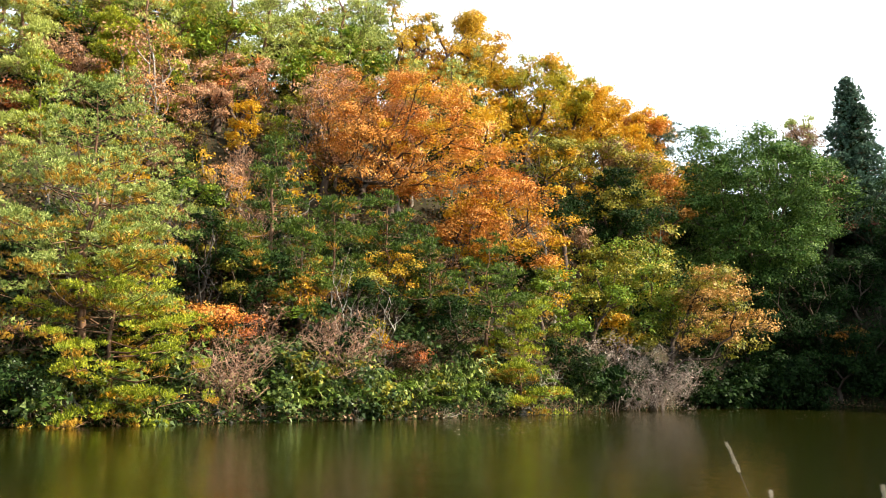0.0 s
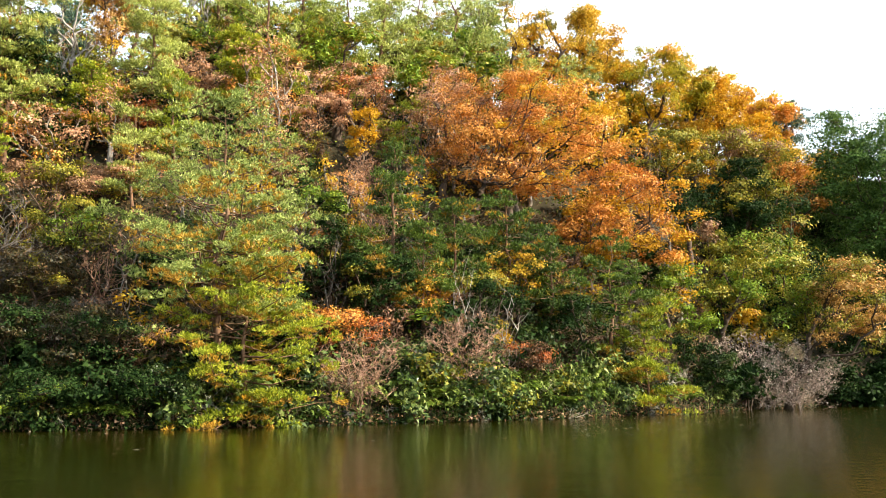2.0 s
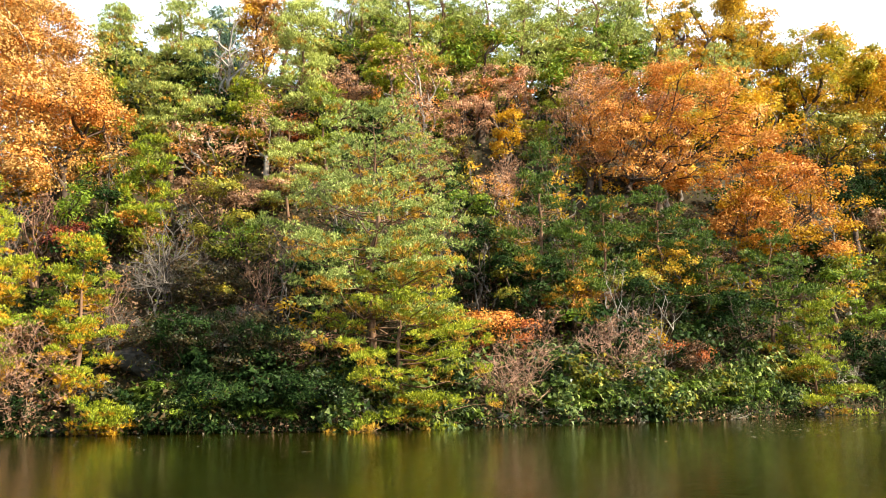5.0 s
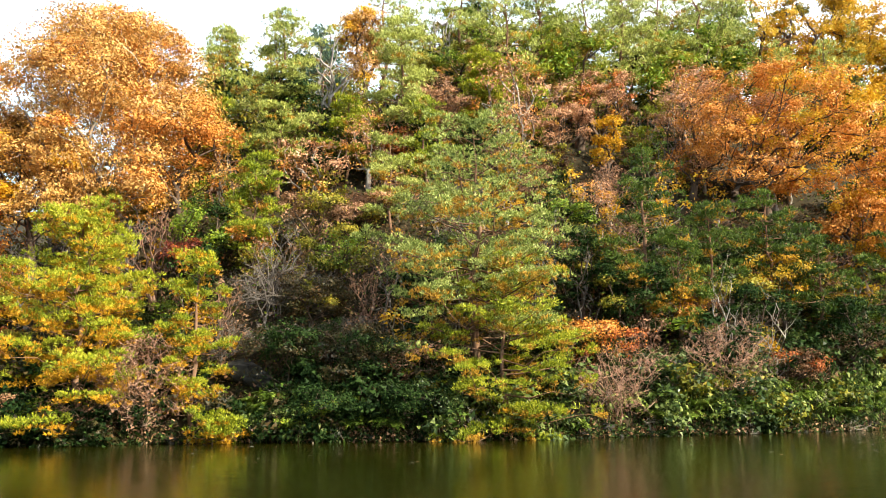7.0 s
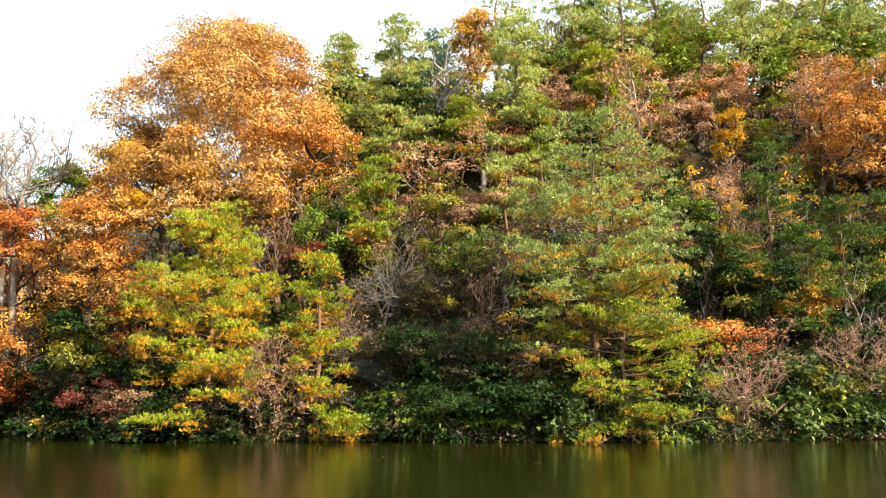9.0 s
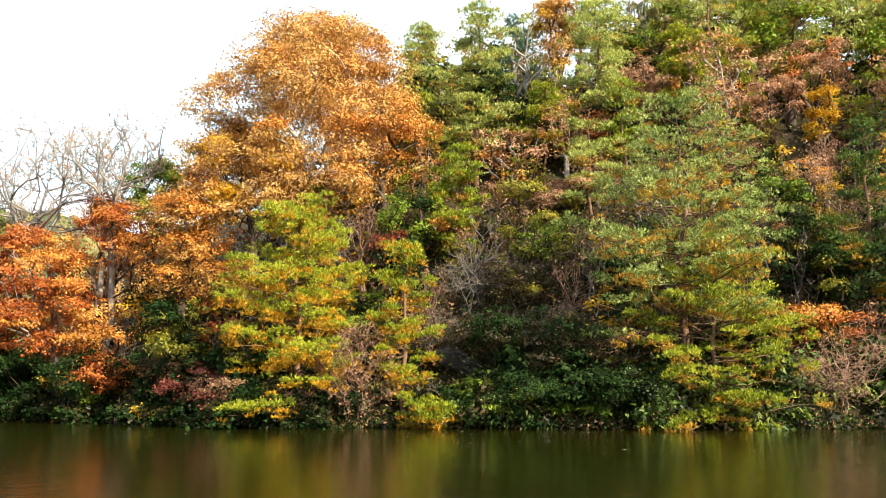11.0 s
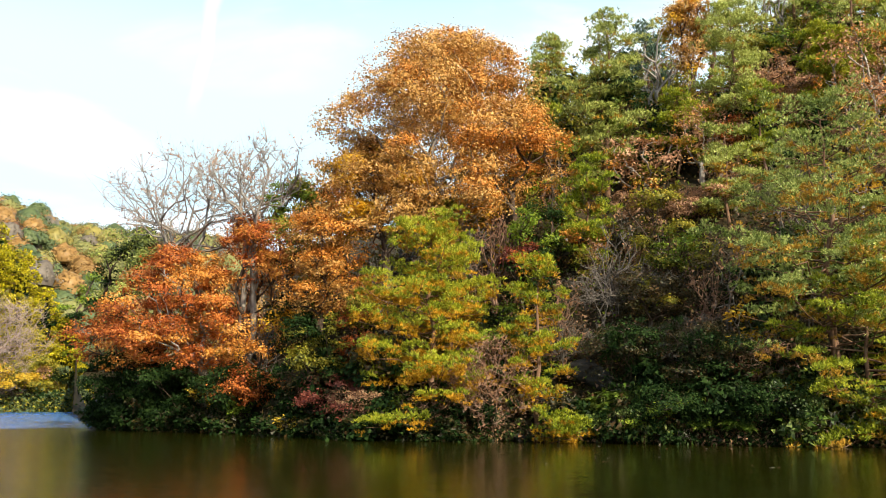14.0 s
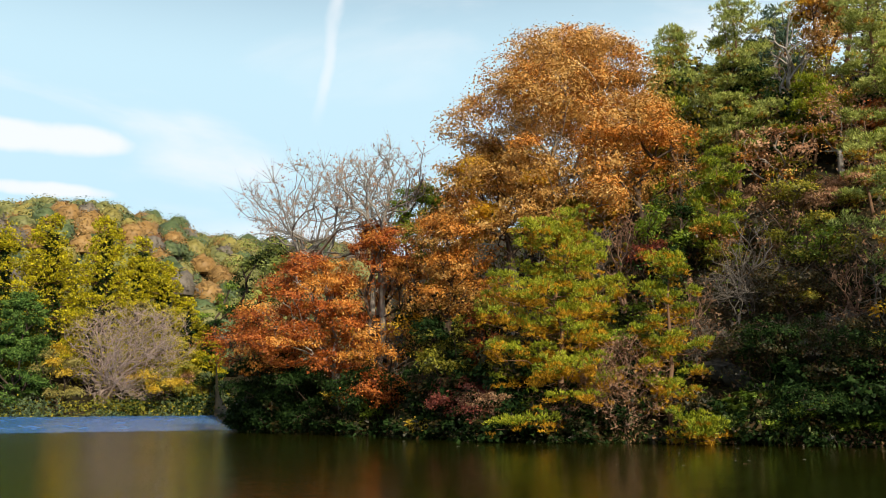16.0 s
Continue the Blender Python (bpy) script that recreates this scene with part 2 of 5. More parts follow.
SOIL = rough_material("forest_floor", [(0.014, 0.012, 0.006), (0.035, 0.028, 0.012), (0.075, 0.045, 0.02)], 2.5, 0.6)
ROCK = rough_material("grey_bank_rock", [(0.018, 0.017, 0.013), (0.045, 0.042, 0.036), (0.11, 0.105, 0.095)], 3.0, 0.7)


def water_material(name, body):
    m, nt, out = material(name)
    N, L = nt.nodes, nt.links
    geo = N.new("ShaderNodeNewGeometry")
    p = N.new("ShaderNodeBsdfPrincipled")
    p.inputs["Base Color"].default_value = body
    p.inputs["Roughness"].default_value = 0.07
    p.inputs["IOR"].default_value = 1.33
    sep = N.new("ShaderNodeSeparateXYZ")
    L.new(geo.outputs["Position"], sep.inputs[0])
    # open water past the headland is ruffled by wind
    wind = N.new("ShaderNodeMapRange")
    wind.interpolation_type = "SMOOTHSTEP"
    for i, v in enumerate((-42.0, -50.0, 0.18, 0.3)):
        wind.inputs[i + 1].default_value = v
    L.new(sep.outputs[0], wind.inputs[0])
    rg = N.new("ShaderNodeMapRange")
    for i, v in enumerate((0.18, 0.3, 0.12, 0.14)):
        rg.inputs[i + 1].default_value = v
    L.new(wind.outputs[0], rg.inputs[0])
    L.new(rg.outputs[0], p.inputs["Roughness"])
    heights = []
    for scale, amp in ((0.5, 0.5), (2.2, 0.32), (7.0, 0.22)):
        n = N.new("ShaderNodeTexNoise")
        n.inputs["Scale"].default_value, n.inputs["Detail"].default_value = scale, 3.0
        L.new(geo.outputs["Position"], n.inputs["Vector"])
        k = N.new("ShaderNodeMath")
        k.operation = "MULTIPLY"
        k.inputs[1].default_value = amp
        L.new(n.outputs["Fac"], k.inputs[0])
        heights.append(k.outputs[0])
    s = heights[0]
    for h in heights[1:]:
        a = N.new("ShaderNodeMath")
        a.operation = "ADD"
        L.new(s, a.inputs[0])
        L.new(h, a.inputs[1])
        s = a.outputs[0]
    bp = N.new("ShaderNodeBump")
    bp.inputs["Distance"].default_value = 0.12
    L.new(wind.outputs[0], bp.inputs["Strength"])
    L.new(s, bp.inputs["Height"])
    L.new(bp.outputs[0], p.inputs["Normal"])
    L.new(p.outputs[0], out.inputs["Surface"])
    return m


WATER = water_material("pond_water", (0.014, 0.014, 0.0005, 1))
# blue base colour stands in for the sky mirrored by the wavelets
SKY_BLUE_WATER = water_material("sky_blue_open_water", (0.08, 0.24, 0.60, 1))


# ---- lie of the land: the shore's distance and the hill's height by bearing (degrees left of north) ----
def shore(az):
    return np.interp(az, (-180, -110, -80, -55, -38, -30, -26, -24, -17, -10, -2, 4.7, 12, 23, 31, 38, 46, 54, 58, 62, 66.9, 68.8, 69.0, 100, 120, 140, 180),
                     (200, 200, 60, 52, 58, 66, 74, 82, 75, 66, 50, 43, 39, 35.8, 35, 36.2, 38, 40, 44, 50, 55, 58, 150, 150, 160, 200, 200))


# bearings -60 to -26: unseen hill, its height set to shade the cove
def crest(az):
    return np.interp(az, (-180, -90, -60, -40, -26, -20, -8, 0, 8, 36, 42, 48, 54, 60, 66, 68.3, 68.7, 69.3, 71, 180),
                     (1, 12, 44, 50, 40, 22, 24, 29, 31, 30, 23, 13, 8.5, 5, 3, 1.8, 0.35, 0.35, 1.5, 1.5))


def ground(x, y):
    """Height of the ground: the near bank and an unseen hill added behind it, the pond's bed, a bank across the water
    and the wooded slope above it, far hills in the west.
    """
    x, y = np.asarray(x, float), np.asarray(y, float)
    az, r = np.degrees(np.arctan2(-x, y)), np.hypot(x, y)
    d = r - shore(az)
    c = crest(az)
    lumps = 0.35 * np.sin(0.55 * x + 0.3 * y) * np.sin(0.47 * y - 0.2 * x) + 0.18 * np.sin(1.7 * x) * np.sin(1.3 * y + 0.5 * x)
    up = np.clip(d, 0, None)
    z = 0.3 * (1 - np.exp(-up / 0.4)) + c * np.tanh(1.0 * up / c) + lumps * np.clip(up / 3, 0, 1)
    back = np.clip((d - 16) / 6, 0, 1) * np.clip((az - 52) / 5, 0, 1) * (az < 71)
    z = z * (1 - back) - 1.2 * back
    west = np.clip((az - 42) / 8, 0, 1) * np.clip((125 - az) / 12, 0, 1)
    z = z + west * (84 + 12 * np.exp(-((az - 77) / 6.0) ** 2)) * np.tanh(0.36 * np.clip(r - 154, 0, None) / 80)
    z = z + west * np.clip((r - 160) / 60, 0, 1) * 3.0 * np.sin(0.021 * x + 0.6) * np.sin(0.017 * y)
    z = np.where(d > 0, z, np.maximum(-1.6, 0.9 * np.minimum(d, 0) - 0.12))
    n = 4.6 + 0.5 * np.sin(0.6 * x) + 0.25 * np.sin(1.7 * x + 1) - y - 0.012 * x * x
    # 14 m inland an unseen hill rises, added to cut low sky light
    near = np.where(n > 0, 0.14 * (1 - np.exp(-n / 0.8)) + 0.9 * np.clip(n - 14, 0, 30), np.maximum(-1.6, 0.5 * np.minimum(n, 0) - 0.05))
    return np.maximum(z, near)


# ---- mesh helpers ----
def raw_mesh(name, V, F, mats, index=None, smooth=False):
    V, F = np.ascontiguousarray(V, np.float32), np.ascontiguousarray(F, np.int32)
    me = bpy.data.meshes.new(name)
    n, k = F.shape
    me.vertices.add(len(V))
    me.vertices.foreach_set("co", V.ravel())
    me.loops.add(n * k)
    me.loops.foreach_set("vertex_index", F.ravel())
    me.polygons.add(n)
    me.polygons.foreach_set("loop_start", np.arange(0, n * k, k, dtype=np.int32))
    for m in mats:
        me.materials.append(m)
    if index is not None:
        me.polygons.foreach_set("material_index", np.ascontiguousarray(index, np.int32))
    if smooth:
        me.polygons.foreach_set("use_smooth", np.ones(n, bool))
    me.update(calc_edges=True)
    return me


def part(name, me, parent, label=""):
    ob = new(name, me)
    ob.parent = parent
    if label:
        ob["label"] = label
    return ob


def thing(name, x, y, label, category, group="", z=None, kind="", turn=0.0):
    ob = new(name)
    ob.empty_display_size = 0.2
    ob.matrix_basis = pose(x, y, float(ground(x, y)) - 0.08 if z is None else z, 0, 0, turn)
    return tagged(ob, label, category, group, kind)


def unit(v):
    return v / np.maximum(np.linalg.norm(v, axis=-1, keepdims=True), 1e-9)


def leaves(rng, P, size, up=0.5, narrow=0.4, out_from=None, outward=0.7, jitter=0.62):
    """Small pointed leaves at the points P."""
    n = len(P)
    nor = unit(rng.normal(size=(n, 3)) * jitter + np.array((0, 0, up)) + (0 if out_from is None else outward * unit(P - out_from)))
    a = unit(np.cross(nor, rng.normal(size=(n, 3))))
    b = np.cross(nor, a)
    L = size * rng.uniform(0.65, 1.35, (n, 1))
    V = np.stack([P - a * L * 0.5 + b * L * narrow, P - a * L * 0.5 - b * L * narrow, P + a * L * 0.6], 1).reshape(-1, 3)
    return V, np.arange(3 * n).reshape(n, 3)


def tufts(rng, P, way, length, needles=6, width=0.3, spread=0.6, face=None):
    """Brushes of needles: narrow triangles that fan out round a shoot, their flat sides turned towards face."""
    n = len(P)
    way = unit(way)
    d = unit(way[:, None, :] + spread * rng.normal(size=(n, needles, 3)))
    L = length * rng.uniform(0.6, 1.25, (n, needles, 1))
    ref = rng.normal(size=(n, needles, 3))
    if face is not None:
        ref = face[:, None, :] + 0.45 * ref
    side = unit(np.cross(d, ref)) * L * width * 0.5
    base = P[:, None, :] + 0 * d
    tip = base + d * L
    V = np.stack([base - side * 0.4, base + d * L * 0.5 + side, tip], 2).reshape(-1, 3)
    return V, np.arange(3 * n * needles).reshape(-1, 3)


def shell(rng, n, under=0.25, inner=0.7):
    """Points near the surface of a unit ball, few of them on its underside."""
    d = unit(rng.normal(size=(n, 3)))
    flip = (d[:, 2] < 0) & (rng.random(n) > under)
    d[:, 2] = np.where(flip, -d[:, 2], d[:, 2])
    return d, d * rng.uniform(inner, 1.0, (n, 1)) ** 0.6


def tube(points, radii, sides=5):
    points, radii = np.asarray(points, float), np.asarray(radii, float)
    t = unit(np.gradient(points, axis=0))
    ref = np.where(np.abs(t[:, 2:3]) > 0.9, np.array((1.0, 0, 0)), np.array((0, 0, 1.0)))
    u = unit(np.cross(t, ref))
    v = np.cross(t, u)
    ang = np.arange(sides) * 2 * np.pi / sides
    ring = u[:, None, :] * np.cos(ang)[None, :, None] + v[:, None, :] * np.sin(ang)[None, :, None]
    V = points[:, None, :] + ring * radii[:, None, None]
    n = len(points)
    i = np.arange(n - 1)[:, None] * sides
    j = np.arange(sides)[None, :]
    k = (j + 1) % sides
    F = np.stack([i + j, i + k, i + sides + k, i + sides + j], -1).reshape(-1, 4)
    return V.reshape(-1, 3), F


def spikes(A, B, radius):
    """Thin twigs from the points A to the points B, each a three-sided spike."""
    A, B = np.asarray(A, float), np.asarray(B, float)
    t = unit(B - A)
    u = unit(np.cross(t, np.array((0.31, 0.52, 0.79))))
    v = np.cross(t, u)
    V = np.stack([A + u * radius, A + (v * 0.87 - u * 0.5) * radius, A - (v * 0.87 + u * 0.5) * radius, B], 1).reshape(-1, 3)
    k = np.arange(len(A))[:, None] * 4
    F = np.stack([k + (0, 1, 3), k + (1, 2, 3), k + (2, 0, 3)], 1).reshape(-1, 3)
    return V, F


def join(pieces):
    Vs, Fs, o = [], [], 0
    for V, F in pieces:
        Vs.append(V)
        Fs.append(F + o)
        o += len(V)
    return np.concatenate(Vs), np.concatenate(Fs)


def bend(a, b, rng, sag, steps=5, wob=0.06):
    """A curved line from a to b that bows by sag upwards and wavers."""
    s = np.linspace(0, 1, steps)[:, None]
    p = a + (b - a) * s
    L = np.linalg.norm(b - a)
    p = p + np.array((0, 0, 1.0)) * sag * L * 4 * s * (1 - s) * 0.5
    w = rng.normal(size=(steps, 3)) * wob * L
    w[0] = w[-1] = 0
    return p + w


def limb_net(rng, fork, targets, r0, sag=0.12, wob=0.05, sides=3, tip=0.012):
    """Limbs that branch from the fork to all the targets, thinning outwards."""
    order = np.argsort(np.linalg.norm(targets - fork, axis=1))
    nodes, parents, far = [fork], [-1], [0.0]
    lines = []
    for i in order:
        c = targets[i]
        arr = np.array(nodes)
        d = np.linalg.norm(arr - c, axis=1) + 0.55 * np.array(far)
        back = np.linalg.norm(arr - fork, axis=1) > np.linalg.norm(c - fork) * 0.92
        d = d + back * 1e3 * (np.arange(len(arr)) > 0)
        p = int(np.argmin(d))
        line = bend(arr[p], c, rng, sag, 4, wob)
        last = p
        ids = [p]
        for q in line[1:]:
            nodes.append(q)
            parents.append(last)
            far.append(far[last] + float(np.linalg.norm(q - nodes[last])))
            last = len(nodes) - 1
            ids.append(last)
        lines.append(ids)
    load = np.zeros(len(nodes))
    for ids in lines:
        load[ids[-1]] += 1
    for k in range(len(nodes) - 1, 0, -1):
        load[parents[k]] += load[k]
    total = max(load[0], 1)
    out = []
    arr = np.array(nodes)
    for ids in lines:
        rad = np.maximum(r0 * (load[ids] / total) ** 0.5, tip)
        rad[0] = min(rad[0], rad[1] * 1.25)
        rad[-1] = tip
        out.append(tube(arr[ids], rad, sides))
    return out


def lumpy(rng, n, inner=0.5):
    """Points in a ball with an uneven outline, denser outwards."""
    d = unit(rng.normal(size=(n, 3)))
    ph = rng.uniform(0, 6.28, 6)
    k = 1 + 0.16 * np.sin(3.1 * d[:, 0] + ph[0]) * np.sin(2.7 * d[:, 1] + ph[1]) + 0.14 * np.sin(5 * d[:, 2] + ph[2]) * np.sin(4.3 * d[:, 0] + ph[3])
    return d * (k * rng.uniform(inner ** 3, 1, n) ** (1 / 3))[:, None]


def dome(rng, n):
    """Points in a spreading crown, widest low down, with an uneven outline."""
    f = rng.random(n)
    a = rng.uniform(0, 6.28, n)
    ph = rng.uniform(0, 6.28, 3)
    edge = np.sqrt(1 - 0.97 * f ** 2.4) * (0.95 + 0.13 * np.sin(2 * a + ph[0]) + 0.1 * np.sin(5 * a + 7 * f + ph[1]))
    r = edge * np.sqrt(rng.uniform(0.0, 1, n))
    return np.stack([r * np.cos(a), r * np.sin(a), 2 * f - 1 + 0.1 * np.sin(3 * a + ph[2]) * r], 1)


# ---- kinds of plants ----
def broadleaf(name, label, x, y, high, low, wide, mats, seed, count=6000, leaf=0.17, clumps=46, lean=(0, 0), bark=BARK, second=0.0,
              category="tree", clump=0.2, group="", droop=1.0, bare=0.0, split=True, form="ball"):
    """A broadleaved tree: trunk, limbs to each clump of the crown, and the clumps' leaves. low: underside of the crown; wide: its radius."""
    rng = np.random.default_rng(seed)
    ob = thing(name, x, y, label, category, group)
    mid = np.array((lean[0], lean[1], (high + low) / 2))
    half = np.array((wide, wide, (high - low) / 2))
    C = (lumpy(rng, clumps, 0.45) if form == "ball" else dome(rng, clumps)) * half * 0.9 + mid
    fork = np.array((lean[0] * 0.3, lean[1] * 0.3, max(low * 0.75, 0.25 * high if low > 0.3 else 0.12 * high)))
    r0 = 0.022 * high + 0.03
    V, F = tube(bend(np.array((0, 0, -0.35)), fork, rng, 0, 6, 0.03), np.linspace(r0 * 1.45, r0, 6), 7)
    trunk = part("trunk", raw_mesh("trunk", V, F, [bark], smooth=True), ob)
    twigs = limb_net(rng, fork, C, r0 * 0.95)
    main = 9 if split else 0
    for V, F in twigs[:main]:
        part("limb", raw_mesh("limb", V, F, [bark], smooth=True), trunk)
    V, F = join(twigs[main:])
    part("branchwork", raw_mesh("branchwork", V, F, [bark], smooth=True), ob)["kind"] = "stuff"
    if split:
        count, leaf = int(2.0 * count), 0.7 * leaf
    sprays = max(clumps * 5, count // 22)
    heavy = rng.dirichlet(np.full(clumps, 5.0)) * (rng.random(clumps) >= bare)
    of = rng.choice(clumps, sprays, p=heavy / heavy.sum())
    rad = clump * wide * rng.uniform(0.7, 1.4, clumps) + 0.12
    d, q = shell(rng, sprays)
    S = C[of] + q * np.array((1.0, 1.0, 0.7 * droop)) * rad[of][:, None]
    S[:, 2] = np.maximum(S[:, 2], 0.05)
    if split:
        some = rng.integers(0, sprays, min(sprays, 260))
        V, F = spikes(C[of[some]], S[some] + 0.15 * (S[some] - C[of[some]]), 0.014)
        part("twigwork", raw_mesh("twigwork", V, F, [bark]), ob)["kind"] = "stuff"
    way = rng.integers(0, sprays, count)
    pick = of[way]
    loose = (0.13 * rad[pick] + 0.85 * leaf) * rng.uniform(0.7, 1.4, sprays)[way]
    P = S[way] + rng.normal(size=(count, 3)) * np.array((1.0, 1.0, 0.55)) * loose[:, None]
    P[:, 2] = np.maximum(P[:, 2], 0.05)
    V, F = leaves(rng, P, leaf, 0.35, out_from=P - d[way], outward=1.1, jitter=0.5)
    slot = (rng.random(clumps) < second).astype(int)[pick] if len(mats) > 1 else None
    part("crown", raw_mesh("crown", V, F, mats, slot), ob)
    return ob


def pine(name, label, x, y, high, low, wide, mats, seed, count=900, length=0.30, old=0.22, bark=BARK_RED, group="", lean=(0, 0), peak=0.5, layers=None, category="pine tree", needles=5, split=True, pad=0.44, fluff=1.0):
    """A pine: a tapering trunk, boughs in uneven whorls, and brushes of needles in flat pads on the boughs. old: share of brushes that turn brown inside."""
    rng = np.random.default_rng(seed)
    ob = thing(name, x, y, label, category, group)
    top = np.array((lean[0], lean[1], high))
    stem = bend(np.array((0, 0, -0.3)), top, rng, 0, 9, 0.012)
    r0 = 0.016 * high + 0.02
    V, F = tube(stem, np.linspace(r0, 0.02, 9), 7)
    trunk = part("trunk", raw_mesh("trunk", V, F, [bark], smooth=True), ob)
    layers = layers or max(7, int((high - low) / 0.46))
    zs = np.linspace(low, high * 0.985, layers)
    boughs, P, W, weight = [], [], [], []
    gap = (high - low) / layers
    for li, level in enumerate(zs):
        z = level
        f = (level - low) / max(high - low, 0.1)
        reach = wide * min(1.0, (1 - f) ** peak * 1.12 + 0.10) * (0.75 + 0.25 * min(1, f * 6 + 0.5))
        k = rng.integers(3, 6) if f < 0.9 else 3
        a0 = rng.uniform(0, 6.28)
        for b in range(k):
            a = a0 + b * 6.28 / k + rng.normal() * 0.35
            Lb = reach * rng.uniform(0.55, 1.2)
            z = min(high * 0.985, max(0.1, level + rng.normal() * 0.55 * gap))
            s = (z + 0.3) / (high + 0.3)
            start = np.array((np.interp(s, np.linspace(0, 1, 9), stem[:, 0]), np.interp(s, np.linspace(0, 1, 9), stem[:, 1]), z))
            end = start + np.array((math.cos(a) * Lb, math.sin(a) * Lb, Lb * (rng.uniform(-0.2, 0.3) + 0.5 * f)))
            line = bend(start, end, rng, -0.12, 5, 0.04)
            boughs.append(tube(line, np.linspace(0.010 + 0.008 * Lb, 0.006, 5), 4))
            m = max(2, int(2.5 + Lb * 1.5))
            for j in range(m):
                u = rng.uniform(0.3, 1.0)
                aside = rng.normal() * 0.22 * Lb * (1.15 - 0.5 * u)
                c = start + (end - start) * u + np.array((-math.sin(a) * aside, math.cos(a) * aside, 0.05 + 0.05 * rng.normal()))
                P.append(c)
                W.append(fluff * (0.2 + 0.13 * Lb * (1.2 - 0.5 * u)) * rng.uniform(0.75, 1.25))
                weight.append((f, u))
    if split:
        for V, F in boughs:
            part("bough", raw_mesh("bough", V, F, [bark], smooth=True), trunk)
    else:
        V, F = join(boughs)
        part("boughwork", raw_mesh("boughwork", V, F, [bark], smooth=True), ob)["kind"] = "stuff"
    P, W, weight = np.array(P), np.array(W), np.array(weight)
    # puffs of upright shoots over each pad, withered ones under and inside
    shoots = 10
    puffs = int(1.7 * count / shoots)
    home = rng.choice(len(P), puffs, p=W ** 1.6 / (W ** 1.6).sum())
    _, q = shell(rng, puffs, 0.4, 0.35)
    hub = P[home] + q * np.array((1.0, 1.0, pad)) * W[home][:, None]
    brown = rng.random(len(P)) < old * 1.6 * (1.25 - weight[:, 0]) * (1.45 - weight[:, 1])
    inner = (q[:, 2] < 0.2) & brown[home] | (rng.random(puffs) < 0.1 * old)
    hub[:, 2] -= 0.1 * inner
    pick = np.repeat(np.arange(puffs), shoots)
    d, _ = shell(rng, len(pick), 0.1)
    big = rng.uniform(0.75, 1.3, puffs)[pick][:, None]
    pts = hub[pick] + d * np.array((1.0, 1.0, 0.7)) * 0.8 * length * big
    V, F = tufts(rng, pts, 0.8 * d + np.array((0, 0, 0.55)), 0.82 * length, needles, 0.3, 0.5, unit(d + np.array((0, 0, 0.3))))
    slot = np.repeat(inner[pick].astype(int), needles)
    part("crown", raw_mesh("crown", V, F, mats, slot), ob)
    return ob


def conifer(name, label, x, y, high, wide, mat, seed, count=1600, length=0.5, group="", low=0.06, needles=6, taper=0.55):
    """A cedar: a narrow cone of drooping sprays, ragged at the edge."""
    rng = np.random.default_rng(seed)
    ob = thing(name, x, y, label, "cedar tree", group)
    V, F = tube(bend(np.array((0, 0, -0.3)), np.array((0, 0, high)), rng, 0, 8, 0.006), np.linspace(0.018 * high, 0.03, 8), 7)
    part("trunk", raw_mesh("trunk", V, F, [BARK_RED], smooth=True), ob)
    n_b = max(60, int(count / 40))
    f = np.sort(rng.uniform(low, 0.985, n_b))
    a = rng.uniform(0, 6.28, n_b)
    reach = wide * (1 - f) ** taper * rng.uniform(0.75, 1.25, n_b) + 0.05 * wide
    start = np.stack([0 * f, 0 * f, f * high], 1)
    end = start + np.stack([np.cos(a) * reach, np.sin(a) * reach, reach * rng.uniform(-0.25, 0.3, n_b)], 1)
    V, F = join([tube(bend(s, e, rng, 0.1, 3, 0.03), np.linspace(0.02 + 0.004 * high, 0.01, 3), 3) for s, e in zip(start, end)])
    part("boughwork", raw_mesh("boughwork", V, F, [BARK_RED], smooth=True), ob)["kind"] = "stuff"
    pick = rng.choice(n_b, count, p=(reach + 0.2) / (reach + 0.2).sum())
    d, q = shell(rng, count, 0.4, 0.5)
    bunch = rng.uniform(0.7, 1.3, n_b) * (0.09 * wide + 0.17 * reach)
    hub = start + (end - start) * rng.uniform(0.7, 0.95, (n_b, 1))
    u = rng.random((count, 1)) ** 2 * 0.45
    pts = hub[pick] + (start - hub)[pick] * u + q * np.array((1, 1, 0.8)) * bunch[pick][:, None]
    V, F = tufts(rng, pts, d + np.array((0, 0, 0.25)), length, needles, 0.85, 0.5, unit(d + np.array((0, 0, 0.3))))
    crown = part("crown", raw_mesh("crown", V, F, [mat]), ob)
    # dark sprays round the trunk put the shade of the gaps into colour
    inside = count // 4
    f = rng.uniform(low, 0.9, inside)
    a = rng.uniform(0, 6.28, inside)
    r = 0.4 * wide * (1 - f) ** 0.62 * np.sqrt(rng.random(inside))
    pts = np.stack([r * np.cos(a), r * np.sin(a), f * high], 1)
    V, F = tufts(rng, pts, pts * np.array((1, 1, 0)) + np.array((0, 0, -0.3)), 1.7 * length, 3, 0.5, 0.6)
    part("inner_sprays", raw_mesh("inner_sprays", V, F, [EVERGREEN]), crown, "inner sprays coloured dark for the shade in the gaps")["kind"] = "stuff"
    return ob


